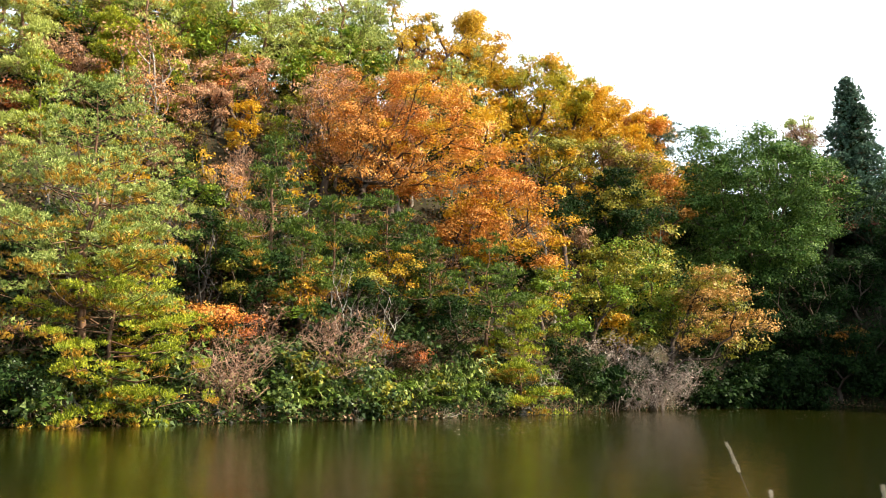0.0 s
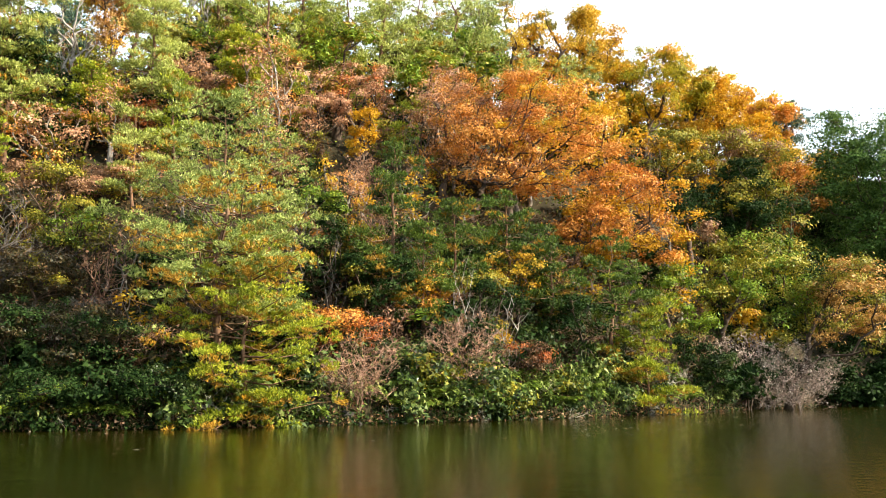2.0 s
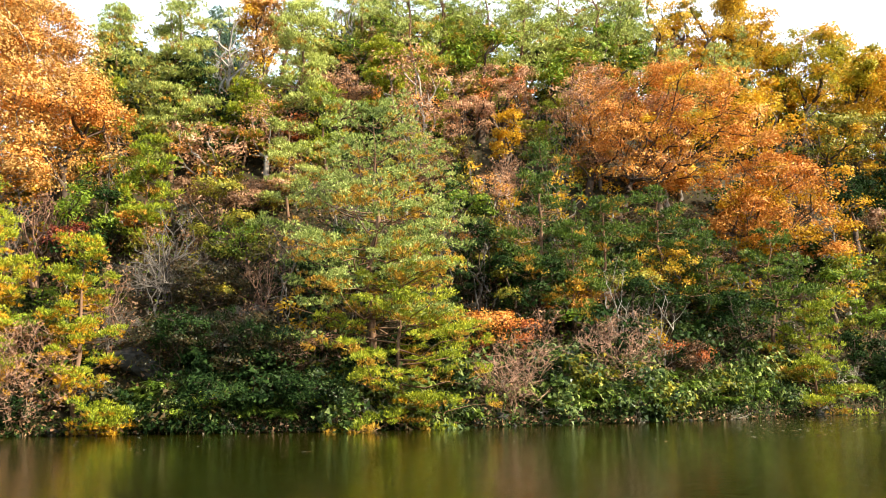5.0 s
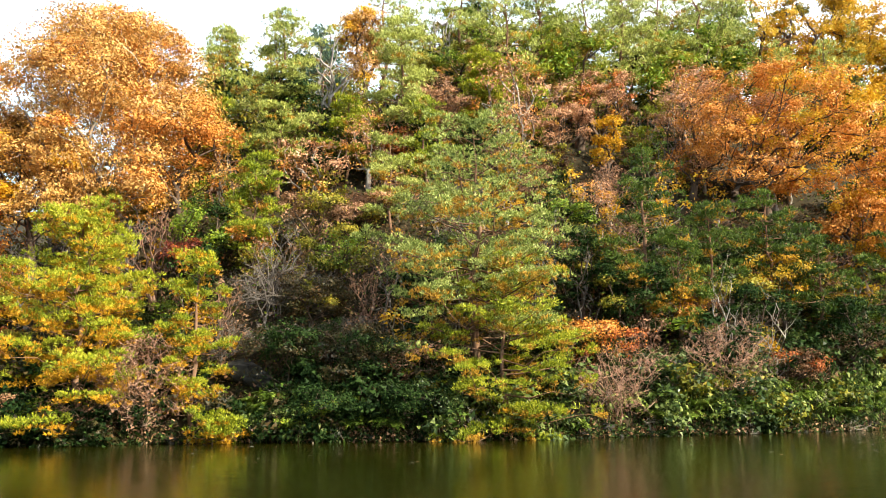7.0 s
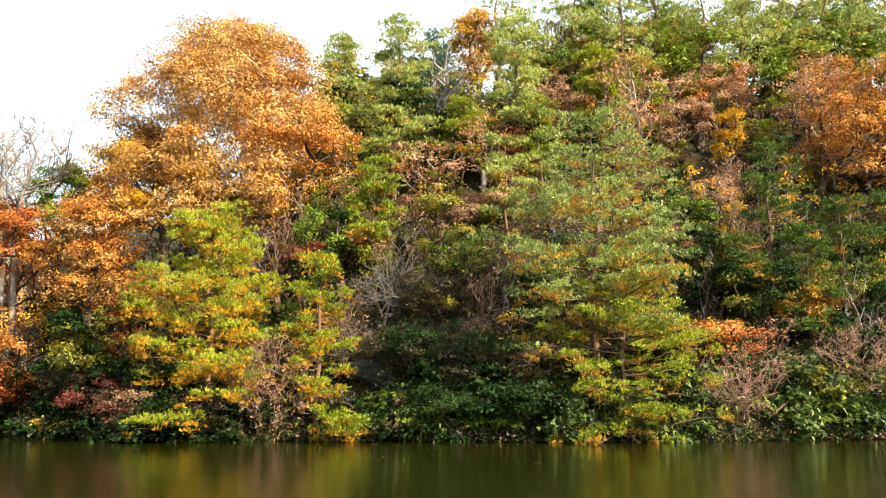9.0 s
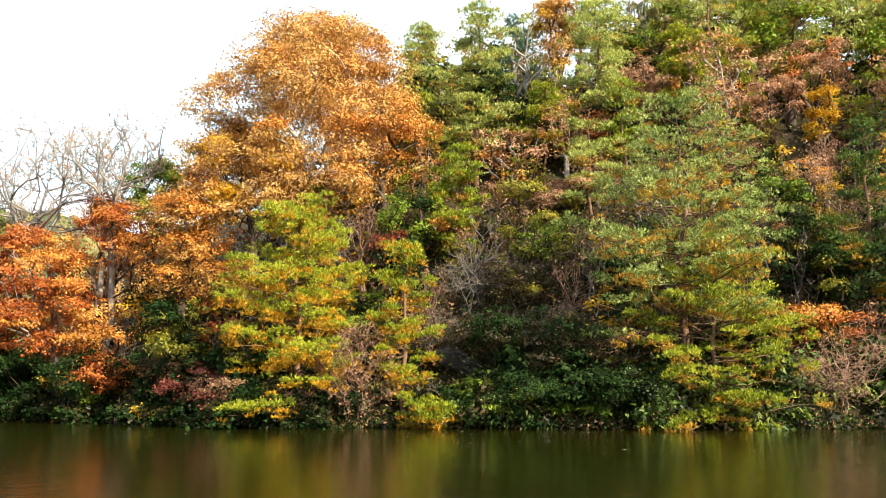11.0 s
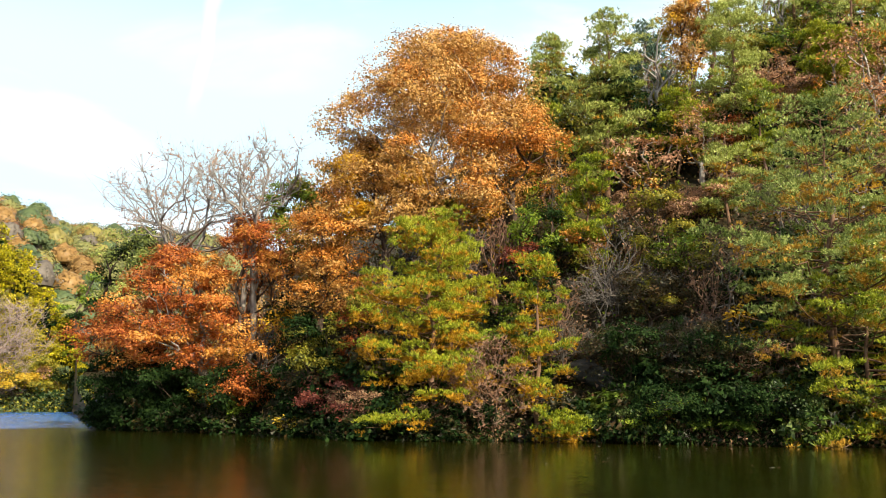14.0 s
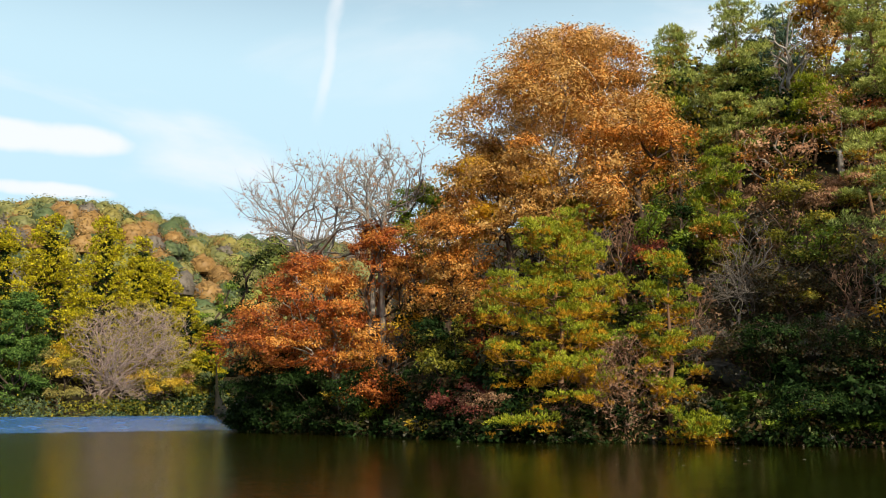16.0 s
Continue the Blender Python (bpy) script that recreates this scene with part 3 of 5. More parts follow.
def bare_shrub(name, label, x, y, high, wide, bark, seed, twigs=110, stems=5, spread=1.0, category="shrub", group="", leafy=0, leaf_mat=None, thick=1.0, lean=(0, 0), z=None, droop=0.0, low=0.0, stout=1.0, fine_twigs=5):
    """Many thin stems fanning out of one root, forking into twigs."""
    rng = np.random.default_rng(seed)
    ob = thing(name, x, y, label, category, group, z)
    targets = lumpy(rng, twigs, 0.2) * np.array((wide, wide, (high - low) * 0.5)) + np.array((lean[0], lean[1], low + (high - low) * 0.52))
    targets[:, 2] = np.maximum(targets[:, 2], 0.1)
    pieces = []
    for s in range(stems):
        root = np.array((rng.normal() * 0.06 * wide, rng.normal() * 0.06 * wide, -0.15))
        mine = targets[s::stems]
        fork = root + np.array((rng.normal() * 0.12 * wide + lean[0] * 0.2, rng.normal() * 0.12 * wide + lean[1] * 0.2, low * 0.85 + (high - low) * rng.uniform(0.12, 0.3) + 0.15))
        r0 = (0.011 * high + 0.012) * thick * stout
        pieces.append(tube(bend(root, fork, rng, 0, 4, 0.05), np.linspace(r0 * 1.25, r0, 4), 5))
        pieces += limb_net(rng, fork, mine, r0, 0.08 - droop, 0.05, 3, 0.007 * thick)
    V, F = join(pieces)
    part("stemwork", raw_mesh("stemwork", V, F, [bark], smooth=True), ob)["kind"] = "stuff"
    base = np.repeat(targets, fine_twigs, axis=0)
    ends = base + np.clip(rng.normal(size=base.shape), -1.5, 1.5) * np.array((0.16, 0.16, 0.14)) * (wide + 0.3) + np.array((0, 0, 0.05 * high - droop * 0.3))
    V, F = spikes(base, ends, 0.007 * thick)
    part("twig_tangle", raw_mesh("twig_tangle", V, F, [bark]), ob)["kind"] = "stuff"
    if leafy:
        V, F = leaves(rng, (0.4 * base + 0.6 * ends)[rng.integers(0, len(ends), leafy)] + rng.normal(size=(leafy, 3)) * 0.06, 0.1)
        part("foliage", raw_mesh("foliage", V, F, [leaf_mat]), ob)["kind"] = "stuff"
    return ob


def blades(rng, roots, length, width, rise=0.75, arch=0.8, segs=3):
    """Arching strap leaves from the roots."""
    n = len(roots)
    a = rng.uniform(0, 6.28, n)
    L = length * rng.uniform(0.6, 1.3, n)
    hd = np.stack([np.cos(a), np.sin(a), 0 * a], 1)
    side = np.stack([-np.sin(a), np.cos(a), 0 * a], 1) * width * 0.5
    rows = []
    for i in range(segs + 1):
        s = i / segs
        p = roots + hd * (L * s * 0.8)[:, None] + np.array((0, 0, 1.0)) * (L * (rise * s - arch * s * s))[:, None]
        w = side * (math.sin(math.pi * min(0.98, 0.12 + 0.85 * s)))
        rows += [p - w, p + w]
    V = np.stack(rows, 1).reshape(-1, 3)
    k = 2 * (segs + 1)
    F = []
    for i in range(segs):
        F.append(np.stack([np.arange(n) * k + 2 * i, np.arange(n) * k + 2 * i + 1, np.arange(n) * k + 2 * i + 3, np.arange(n) * k + 2 * i + 2], 1))
    return V, np.concatenate(F)


def bamboo_grass(name, label, x, y, wide, high, mat, seed, count=105, z=None, group="bamboo grass along the bank"):
    rng = np.random.default_rng(seed)
    ob = thing(name, x, y, label, "bamboo grass", group, z)
    stems = []
    nst = 14
    base = rng.normal(size=(nst, 2)) * wide * 0.42
    tops = np.concatenate([base * 1.35, rng.uniform(0.3, 0.95, (nst, 1)) * high], 1)
    for b, t in zip(base, tops):
        stems.append(tube(bend(np.array((b[0], b[1], -0.3)), t, rng, 0, 3, 0.04), (0.008, 0.007, 0.005), 3))
    V, F = join(stems)
    part("canework", raw_mesh("canework", V, F, [mat]), ob)["kind"] = "stuff"
    pick = rng.integers(0, nst, count)
    P = tops[pick] * np.stack([np.ones(count), np.ones(count), rng.uniform(0.45, 1.0, count)], 1) + rng.normal(size=(count, 3)) * 0.07
    V, F = blades(rng, P, 0.22, 0.095, 0.1, 0.8, segs=2)
    part("foliage", raw_mesh("foliage", V, F, [mat]), ob)["kind"] = "stuff"
    return ob


def fern_clump(name, label, x, y, wide, high, mat, seed, fronds=15):
    """Arching fronds from one root, each a midrib with leaflets down both sides."""
    rng = np.random.default_rng(seed)
    ob = thing(name, x, y, label, "fern", "ferns along the bank")
    pieces, ribs = [], []
    for k in range(fronds):
        a, L = k * 2.4 + rng.normal() * 0.2, wide * rng.uniform(0.7, 1.15)
        s = np.linspace(0, 1, 12)[:, None]
        out = np.array((math.cos(a), math.sin(a), 0.0))
        line = out * L * s + np.array((0, 0, 1.0)) * (high * rng.uniform(0.7, 1.2) * (2.1 * s - 1.9 * s * s))
        ribs.append(tube(line[::3], np.linspace(0.008, 0.003, 4), 3))
        side = np.array((-out[1], out[0], 0.0))
        for i in range(1, 12):
            reach = 0.3 * wide * math.sin(math.pi * min(0.97, 0.15 + 0.82 * i / 11))
            along = unit(line[i] - line[i - 1])
            for e in (-1, 1):
                tip = line[i] + side * e * reach + along * 0.3 * reach - np.array((0, 0, 0.25 * reach))
                V = np.stack([line[i] - along * 0.035, line[i] + along * 0.05, tip])
                pieces.append((V, np.array([[0, 1, 2]])))
    V, F = join(ribs)
    part("ribwork", raw_mesh("ribwork", V, F, [mat]), ob)["kind"] = "stuff"
    V, F = join(pieces)
    part("foliage", raw_mesh("foliage", V, F, [mat]), ob)["kind"] = "stuff"
    return ob


# ---- ground, water ----
def build_ground():
    az = np.radians(np.concatenate([np.arange(-180, -30, 3.0), np.arange(-30, 66, 0.75), np.arange(66, 73, 0.2), np.arange(73, 100, 1.5), np.arange(100, 180, 3.0)]))
    d = np.concatenate([[-4, -2, -1, -0.4, -0.1], np.arange(0, 3, 0.3), np.arange(3, 30, 1.2), np.arange(30, 80, 6), np.geomspace(85, 3000, 30)])
    R = shore(np.degrees(az))
    rows = []
    for i in range(len(az)):
        r = np.concatenate([[0.02], np.linspace(0.5, 9, 18), np.geomspace(10, R[i] - 5, 10), R[i] + d])
        rows.append(np.stack([-np.sin(az[i]) * r, np.cos(az[i]) * r], 1))
    G = np.stack(rows)
    Z = ground(G[..., 0], G[..., 1])
    V = np.concatenate([G, Z[..., None]], -1)
    na, nr = Z.shape
    i, j = np.meshgrid(np.arange(na), np.arange(nr - 1), indexing="ij")
    k = (i + 1) % na
    F = np.stack([i * nr + j, i * nr + j + 1, k * nr + j + 1, k * nr + j], -1).reshape(-1, 4)
    V = V.reshape(-1, 3)
    me = raw_mesh("ground", V, F[:, ::-1], [SOIL], smooth=True)
    return tagged(new("ground", me), "dark leaf-strewn forest floor of a steep wooded bank", "ground", kind="structure")


build_ground()
me = raw_mesh("water", [(-900, -300, 0), (500, -300, 0), (500, 600, 0), (-900, 600, 0)], [(0, 1, 2, 3)], [WATER])
tagged(new("water", me), "still murky green pond water mirroring the autumn trees", "water", kind="structure")


def build_ripples():
    """Wavelets on the open water past the headland, where the wind reaches it."""
    rng = np.random.default_rng(40)
    az, r = np.radians(np.arange(67.0, 90.0, 0.2)), np.arange(RUFFLE, 151, 0.5)
    A, Q = np.meshgrid(az, r, indexing="ij")
    X, Y = -np.sin(A) * Q, np.cos(A) * Q
    h = 0 * X
    for k in range(9):
        w, th = rng.uniform(2.6, 6.5), rng.uniform(0, 6.28)
        h += np.sin(w * (math.cos(th) * X + math.sin(th) * Y) + rng.uniform(0, 6.28)) / w
    edge = np.clip((Q - RUFFLE) / 6, 0, 1) * np.clip((151 - Q) / 1.5, 0, 1)
    gust = 0.75 + 0.25 * np.sin(0.21 * X + 0.5) * np.sin(0.35 * Y)
    Z = 0.006 + (0.14 + 0.075 * h * 1.35) * edge * gust
    na, nr = X.shape
    i, j = np.meshgrid(np.arange(na - 1), np.arange(nr - 1), indexing="ij")
    F = np.stack([i * nr + j, (i + 1) * nr + j, (i + 1) * nr + j + 1, i * nr + j + 1], -1).reshape(-1, 4)
    me = raw_mesh("water_ripples", np.stack([X, Y, Z], -1).reshape(-1, 3), F[:, ::-1], [SKY_BLUE_WATER], smooth=True)
    tagged(new("water_ripples", me), "wind-ruffled open water past the headland, sky reflection painted blue", "water", kind="structure")


RUFFLE = 62.0
build_ripples()


# ---- the cove: shaded evergreens ----
broadleaf("evergreen_oak", "broad dark green evergreen oak with a domed crown", 20.94, 76.22, 18.25, 0.77, 8.40, [DOME], 101, count=50000, clumps=270, clump=0.115, leaf=0.235, form="ball")
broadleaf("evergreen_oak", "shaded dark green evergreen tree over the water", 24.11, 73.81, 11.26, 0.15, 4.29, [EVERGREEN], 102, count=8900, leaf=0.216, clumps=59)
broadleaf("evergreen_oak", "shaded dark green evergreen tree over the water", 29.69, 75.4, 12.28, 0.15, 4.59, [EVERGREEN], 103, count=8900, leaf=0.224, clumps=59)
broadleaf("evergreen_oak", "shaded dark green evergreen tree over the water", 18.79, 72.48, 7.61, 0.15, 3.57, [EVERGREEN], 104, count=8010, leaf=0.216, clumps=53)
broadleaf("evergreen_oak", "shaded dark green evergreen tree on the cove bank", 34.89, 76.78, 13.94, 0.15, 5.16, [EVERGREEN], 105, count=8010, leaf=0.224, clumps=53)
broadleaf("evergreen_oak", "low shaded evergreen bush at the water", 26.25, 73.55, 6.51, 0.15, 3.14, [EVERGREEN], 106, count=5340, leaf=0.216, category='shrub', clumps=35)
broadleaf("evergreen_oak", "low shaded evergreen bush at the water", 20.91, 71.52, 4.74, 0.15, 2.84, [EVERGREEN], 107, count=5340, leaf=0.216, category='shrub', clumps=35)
broadleaf("autumn_tree", "shaded tree with dull orange leaves over the cove", 26.96, 74.24, 5.92, 1.84, 2.49, [ORANGE], 108, count=890, leaf=0.2, clumps=16)
conifer("cedar_tree", "tall dark blue-green cedar on the skyline", 34.96, 89.24, 18.05, 4.32, PINE_DARK, 109, count=10000, length=0.3, taper=0.85)
broadleaf("autumn_tree", "round tree with pale orange-brown leaves on the skyline", 30.83, 91.90, 12.13, 4.67, 3.93, [PINKISH], 110, leaf=0.174, count=6500, clumps=50, form="dome")
broadleaf("autumn_tree", "reddish-brown leafed tree beside a cedar", 30.86, 85.49, 11.31, 4.76, 2.92, [RED, PINKISH], 111, second=0.4, leaf=0.24, count=2349, clumps=16)
broadleaf("autumn_tree", "dark red leafed tree in shade", 34.27, 84.42, 10.3, 2.29, 3.14, [RED, EVERGREEN], 112, second=0.4, leaf=0.24, count=3204, clumps=21)
pine("pine_tree", "small dark pine on the skyline", 15.4, 85.05, 10.85, 5.82, 2.41, [PINE_DARK, PINE_OLD], 113, old=0.1, count=495, length=0.464, fluff=1.35)
broadleaf("autumn_tree", "pale thinly leaved tree on the skyline", 34.44, 101.13, 14.0, 9.05, 1.9, [PINE_PALE], 114, leaf=0.24, count=1246, clumps=16)
broadleaf("evergreen_tree", "shaded evergreen tree behind the domed oak", 28.76, 87.33, 8.74, 0.3, 4.66, [EVERGREEN], 283, count=9000, leaf=0.3, clumps=40)
broadleaf("evergreen_tree", "shaded evergreen tree behind the domed oak", 20.45, 88.81, 5.94, 0.3, 4.20, [EVERGREEN], 284, count=7000, leaf=0.3, clumps=40)
broadleaf("autumn_tree", "thin golden tree on the falling skyline", 5.58, 75.25, 11.09, 5.72, 2.44, [OLIVE_GOLD, AMBER], 285, second=0.3, count=3500, leaf=0.25, clumps=40)
broadleaf("evergreen_tree", "shaded evergreen tree behind the domed oak", 25.77, 84.13, 8.78, 0.85, 3.17, [EVERGREEN], 288, count=6000, leaf=0.34, clumps=50, clump=0.26)

# ---- right end of the hill ----
broadleaf("autumn_tree", "spreading amber-leaved tree leaning over the water", 8.30, 59.39, 11.1, 5.2, 4.5, [COPPER, OLIVE, AMBER], 115, second=0.42, count=8500, lean=(4.7, 0.21), leaf=0.18, clumps=100, form="dome", clump=0.13, bare=0.15)
broadleaf("broadleaf_tree", "leafy green tree with yellow patches near the shore", 8.21, 61.73, 10.18, 3.77, 3.8, [FRESH, OLIVE], 116, second=0.4, count=7476, leaf=0.204, clumps=60, form="dome")
broadleaf("autumn_tree", "small shrubby tree with vivid orange leaves", 6.43, 59.73, 4.4, 1.8, 1.66, [AMBER], 117, count=1246, leaf=0.197, clumps=16)
bare_shrub("bare_shrub", "grey leafless thicket hanging over the water", 9.5, 58.94, 5.5, 2.5, TWIG_MAUVE, 118, twigs=170, droop=0.6, thick=0.72, stout=0.6, stems=5, fine_twigs=12, leafy=1600, leaf_mat=PALE_DRY, low=1.7)
broadleaf("broadleaf_tree", "olive and gold leaved tree on the slope", 8.75, 65.5, 10.56, 4.47, 4.48, [OLIVE, EVERGREEN], 119, second=0.25, count=5678, leaf=0.217, clumps=37, form="dome")
broadleaf("evergreen_tree", "dark blue-green evergreen on the slope", 7.36, 64.95, 12.05, 3.06, 1.96, [EVERGREEN], 120, leaf=0.192, count=6500, clumps=36)
broadleaf("evergreen_tree", "dark blue-green evergreen on the slope", 3.37, 59.6, 7.24, 3.39, 2.25, [EVERGREEN, OLIVE], 121, second=0.4, leaf=0.176, count=2136, clumps=16)
broadleaf("autumn_tree", "orange-red tree with tiered branches", 12.11, 72.96, 11.43, 3.66, 3.42, [ORANGE, OLIVE], 122, second=0.3, count=4405, leaf=0.243, clumps=29)
broadleaf("autumn_tree", "glowing amber tree on the skyline", 7.47, 78.06, 10.09, 4.30, 5.16, [AMBER], 123, leaf=0.256, count=16000, clumps=75, form="dome", clump=0.16)
broadleaf("autumn_tree", "amber tree on the shoulder of the hill", 13.45, 84.21, 10.89, 6.29, 2.70, [AMBER, ORANGE], 124, second=0.5, leaf=0.256, count=7476, clumps=49)
broadleaf("autumn_tree", "pale yellow thin crown on the skyline", 7.87, 81.03, 10.16, 6.54, 2.23, [YELLOW], 125, count=1602, leaf=0.272, clumps=16)
broadleaf("autumn_tree", "yellow-green tree on the skyline", 1.24, 66.57, 11.30, 4.03, 3.46, [OLIVE_GOLD, AMBER], 126, second=0.5, count=10000, clumps=90, leaf=0.222, form="ball", clump=0.18)
broadleaf("autumn_tree", "bright yellow tree against the sky", -2.89, 68.66, 11.16, 4.67, 3.61, [YELLOW, AMBER], 127, second=0.3, count=9000, clumps=95, leaf=0.229, form="dome", clump=0.17, bare=0.06)
broadleaf("autumn_tree", "golden tree at the top of the hill", -8.58, 64.85, 10.36, 4.35, 2.74, [YELLOW, AMBER], 128, second=0.3, count=1619, leaf=0.215, clumps=16)
broadleaf("broadleaf_tree", "olive tree with golden leaves on the ridge", -6.32, 66.29, 10.07, 4.23, 2.37, [OLIVE, AMBER], 129, second=0.4, count=1566, leaf=0.218, clumps=16)
broadleaf("broadleaf_tree", "gold and olive tree below the ridge", 2.48, 64.54, 6.96, 2.91, 3.49, [OLIVE, AMBER], 130, second=0.35, count=2874, leaf=0.212, clumps=19)
pine("pine_tree", "soft blue-green pine below the ridge", -3.09, 67.15, 7.23, 3.04, 3.03, [PINE_BLUE, PINE_OLD], 131, old=0.1, count=567, length=0.361, fluff=1.35)
pine("pine_tree", "soft blue-green pine on the ridge", -10.92, 63.52, 9.17, 3.23, 3.94, [PINE_BLUE, PINE_OLD], 132, old=0.1, count=1575, length=0.346, fluff=1.35)
pine("pine_tree", "blue-green pine on the ridge", -13.58, 58.89, 7.89, 3.31, 2.31, [PINE_PALE, PINE_OLD], 133, old=0.1, count=540, length=0.325, fluff=1.35)
pine("pine_tree", "tall pale green pine on the ridge", -16.24, 55.64, 11.38, 3.21, 2.37, [PINE_PALE, PINE_OLD], 134, old=0.1, count=1228, length=0.311, fluff=1.35)
bare_shrub("bare_shrub", "pale pinkish leafless thicket hanging over the water", 6.13, 57.55, 5.1, 2.2, TWIG_MAUVE, 286, twigs=130, stems=4, thick=0.62, stout=0.6, droop=0.5, fine_twigs=10, leafy=1200, leaf_mat=PALE_DRY, low=1.76)
bare_shrub("bare_shrub", "pale pinkish leafless thicket hanging over the water", 7.21, 57.89, 4.7, 2.1, TWIG_MAUVE, 287, twigs=130, stems=4, thick=0.62, stout=0.6, droop=0.5, fine_twigs=10, leafy=1200, leaf_mat=PALE_DRY, low=1.72)

# ---- middle of the hill ----
broadleaf("oak_tree", "large spreading oak with bright orange leaves and dark limbs", -9.75, 49.52, 8.23, 1.14, 6.47, [ORANGE, AMBER], 135, second=0.3, count=16020, clumps=130, droop=0.75, clump=0.11, bare=0.15, lean=(3.6, 0.0), leaf=0.164, form="dome")
broadleaf("oak_tree", "orange oak crown hanging down the slope", -3.14, 51.65, 6.57, 0.46, 4.66, [ORANGE, AMBER], 136, second=0.45, count=8544, clumps=90, droop=0.7, clump=0.12, lean=(2.2, 0.0), leaf=0.174, form="dome", bare=0.1)
broadleaf("oak_tree", "orange-leaved oak limb over a pine", -2.88, 50.61, 5.52, 2.24, 2.71, [ORANGE, AMBER], 137, second=0.4, count=3916, leaf=0.166, clumps=26)
broadleaf("oak_tree", "thin-leaved oak with crooked dark trunks and pinkish-brown leaves", -11.38, 49.99, 7.66, 0.27, 3.20, [PINKISH, ORANGE], 138, second=0.4, count=8100, clumps=70, lean=(0.96, 0.04), leaf=0.121, form="dome", clump=0.15)
broadleaf("oak_tree", "oak with thin rusty orange leaves", -7.52, 51.59, 7.54, 3.05, 2.48, [ORANGE, PINKISH], 139, second=0.4, count=3916, leaf=0.171, clumps=26)
broadleaf("autumn_tree", "sparse tree with pinkish-red leaves", -16.58, 51.05, 6.14, 2.22, 2.34, [PINKISH, RUST], 140, second=0.3, count=4050, leaf=0.128, clumps=27)
broadleaf("autumn_tree", "slim tree with yellow-orange leaves", -15.25, 47.48, 5.25, 1.71, 1.02, [AMBER], 141, count=1424, leaf=0.164, clumps=16)
broadleaf("autumn_tree", "small brown withered tree", -18.18, 43.3, 3.38, 0.93, 0.93, [DEAD], 142, count=1602, leaf=0.112, clumps=16)
broadleaf("autumn_tree", "thin tree with pinkish-brown leaves", -18.26, 48.51, 4.93, 2.07, 1.75, [PINKISH], 143, count=2430, leaf=0.123, clumps=16)
pine("pine_tree", "green pine with two slender trunks", -22.13, 46.74, 6.02, 1.91, 2.01, [PINE_LIME, PINE_OLD], 144, old=0.15, count=3000, length=0.278)
pine("pine_tree", "green pine with orange inner needles", -11.66, 39.67, 9.01, 1.98, 2.26, [PINE_DEEP, PINE_OLD], 145, old=0.3, count=2475, length=0.222)
pine("pine_tree", "dark green pine below the orange oak", -6.93, 45.02, 6.08, 1.7, 2.56, [PINE_DEEP, PINE_OLD], 146, old=0.2, count=1800, length=0.245)
pine("pine_tree", "dark green pine below the orange oak", -9.21, 42.3, 5.46, 1.61, 2.01, [PINE_DEEP, PINE_OLD], 147, old=0.2, count=1687, length=0.233)
pine("pine_tree", "young green pine on the lower slope", -1.8, 48.01, 6.65, 1.77, 2.39, [PINE_DEEP, PINE], 148, old=0.2, count=1575, length=0.258)
pine("pine_tree", "young pine at the water with orange inner needles", -0.19, 47.71, 5.1, 0.15, 2.43, [PINE_LIME, PINE_OLD, PINE], 149, old=0.4, count=2250, peak=0.4, layers=11, length=0.256)
broadleaf("autumn_tree", "shrubby tree with bright orange-yellow leaves", -10.26, 40.28, 3.34, 1.02, 1.53, [AMBER, ORANGE], 150, count=1246, second=0.4, leaf=0.136, clumps=16)
broadleaf("autumn_tree", "slim tree with yellow leaves", -6.42, 44.22, 4.49, 1.66, 1.53, [YELLOW, AMBER], 151, count=1246, second=0.5, leaf=0.147, clumps=16)
broadleaf("broadleaf_tree", "sapling with yellow-green leaves", 1.36, 52.59, 4.95, 1.96, 1.47, [FRESH, OLIVE], 152, count=1602, second=0.4, leaf=0.173, clumps=16)
broadleaf("broadleaf_tree", "bright yellow-green leafy shrub", 3.16, 54.54, 3.88, 2.01, 1.18, [FRESH], 153, count=1068, category='shrub', leaf=0.179, clumps=16)
broadleaf("autumn_shrub", "shrub with fiery red-orange leaves", -13.02, 35.95, 2.94, 1.18, 1.87, [ORANGE, RUST], 154, count=2314, second=0.4, clumps=20, clump=0.24, category='shrub', leaf=0.125)
bare_shrub("dead_shrub", "withered pinkish-brown twiggy shrub by the shore", -12.17, 35.51, 2.88, 2.01, TWIG_PINK, 155, twigs=170, thick=1.2, stout=0.5, stems=10, fine_twigs=8, leafy=350, leaf_mat=DEAD, droop=0.2)
bare_shrub("dead_shrub", "withered brown thicket with hanging twigs", -8.59, 38.95, 3.27, 1.83, TWIG_PINK, 156, twigs=170, thick=1.2, stout=0.5, stems=10, fine_twigs=8, leafy=500, leaf_mat=DEAD, droop=0.2)
bare_shrub("bare_tree", "slender pale leafless sapling", -8.37, 39.8, 5.5, 0.75, BARK_PALE, 157, twigs=24, stems=3, category='tree', thick=0.5)
bare_shrub("bare_tree", "slender grey leafless tree", -6.63, 41.23, 5.45, 1.03, BARK_PALE, 158, twigs=20, stems=4, category='tree', thick=0.5)

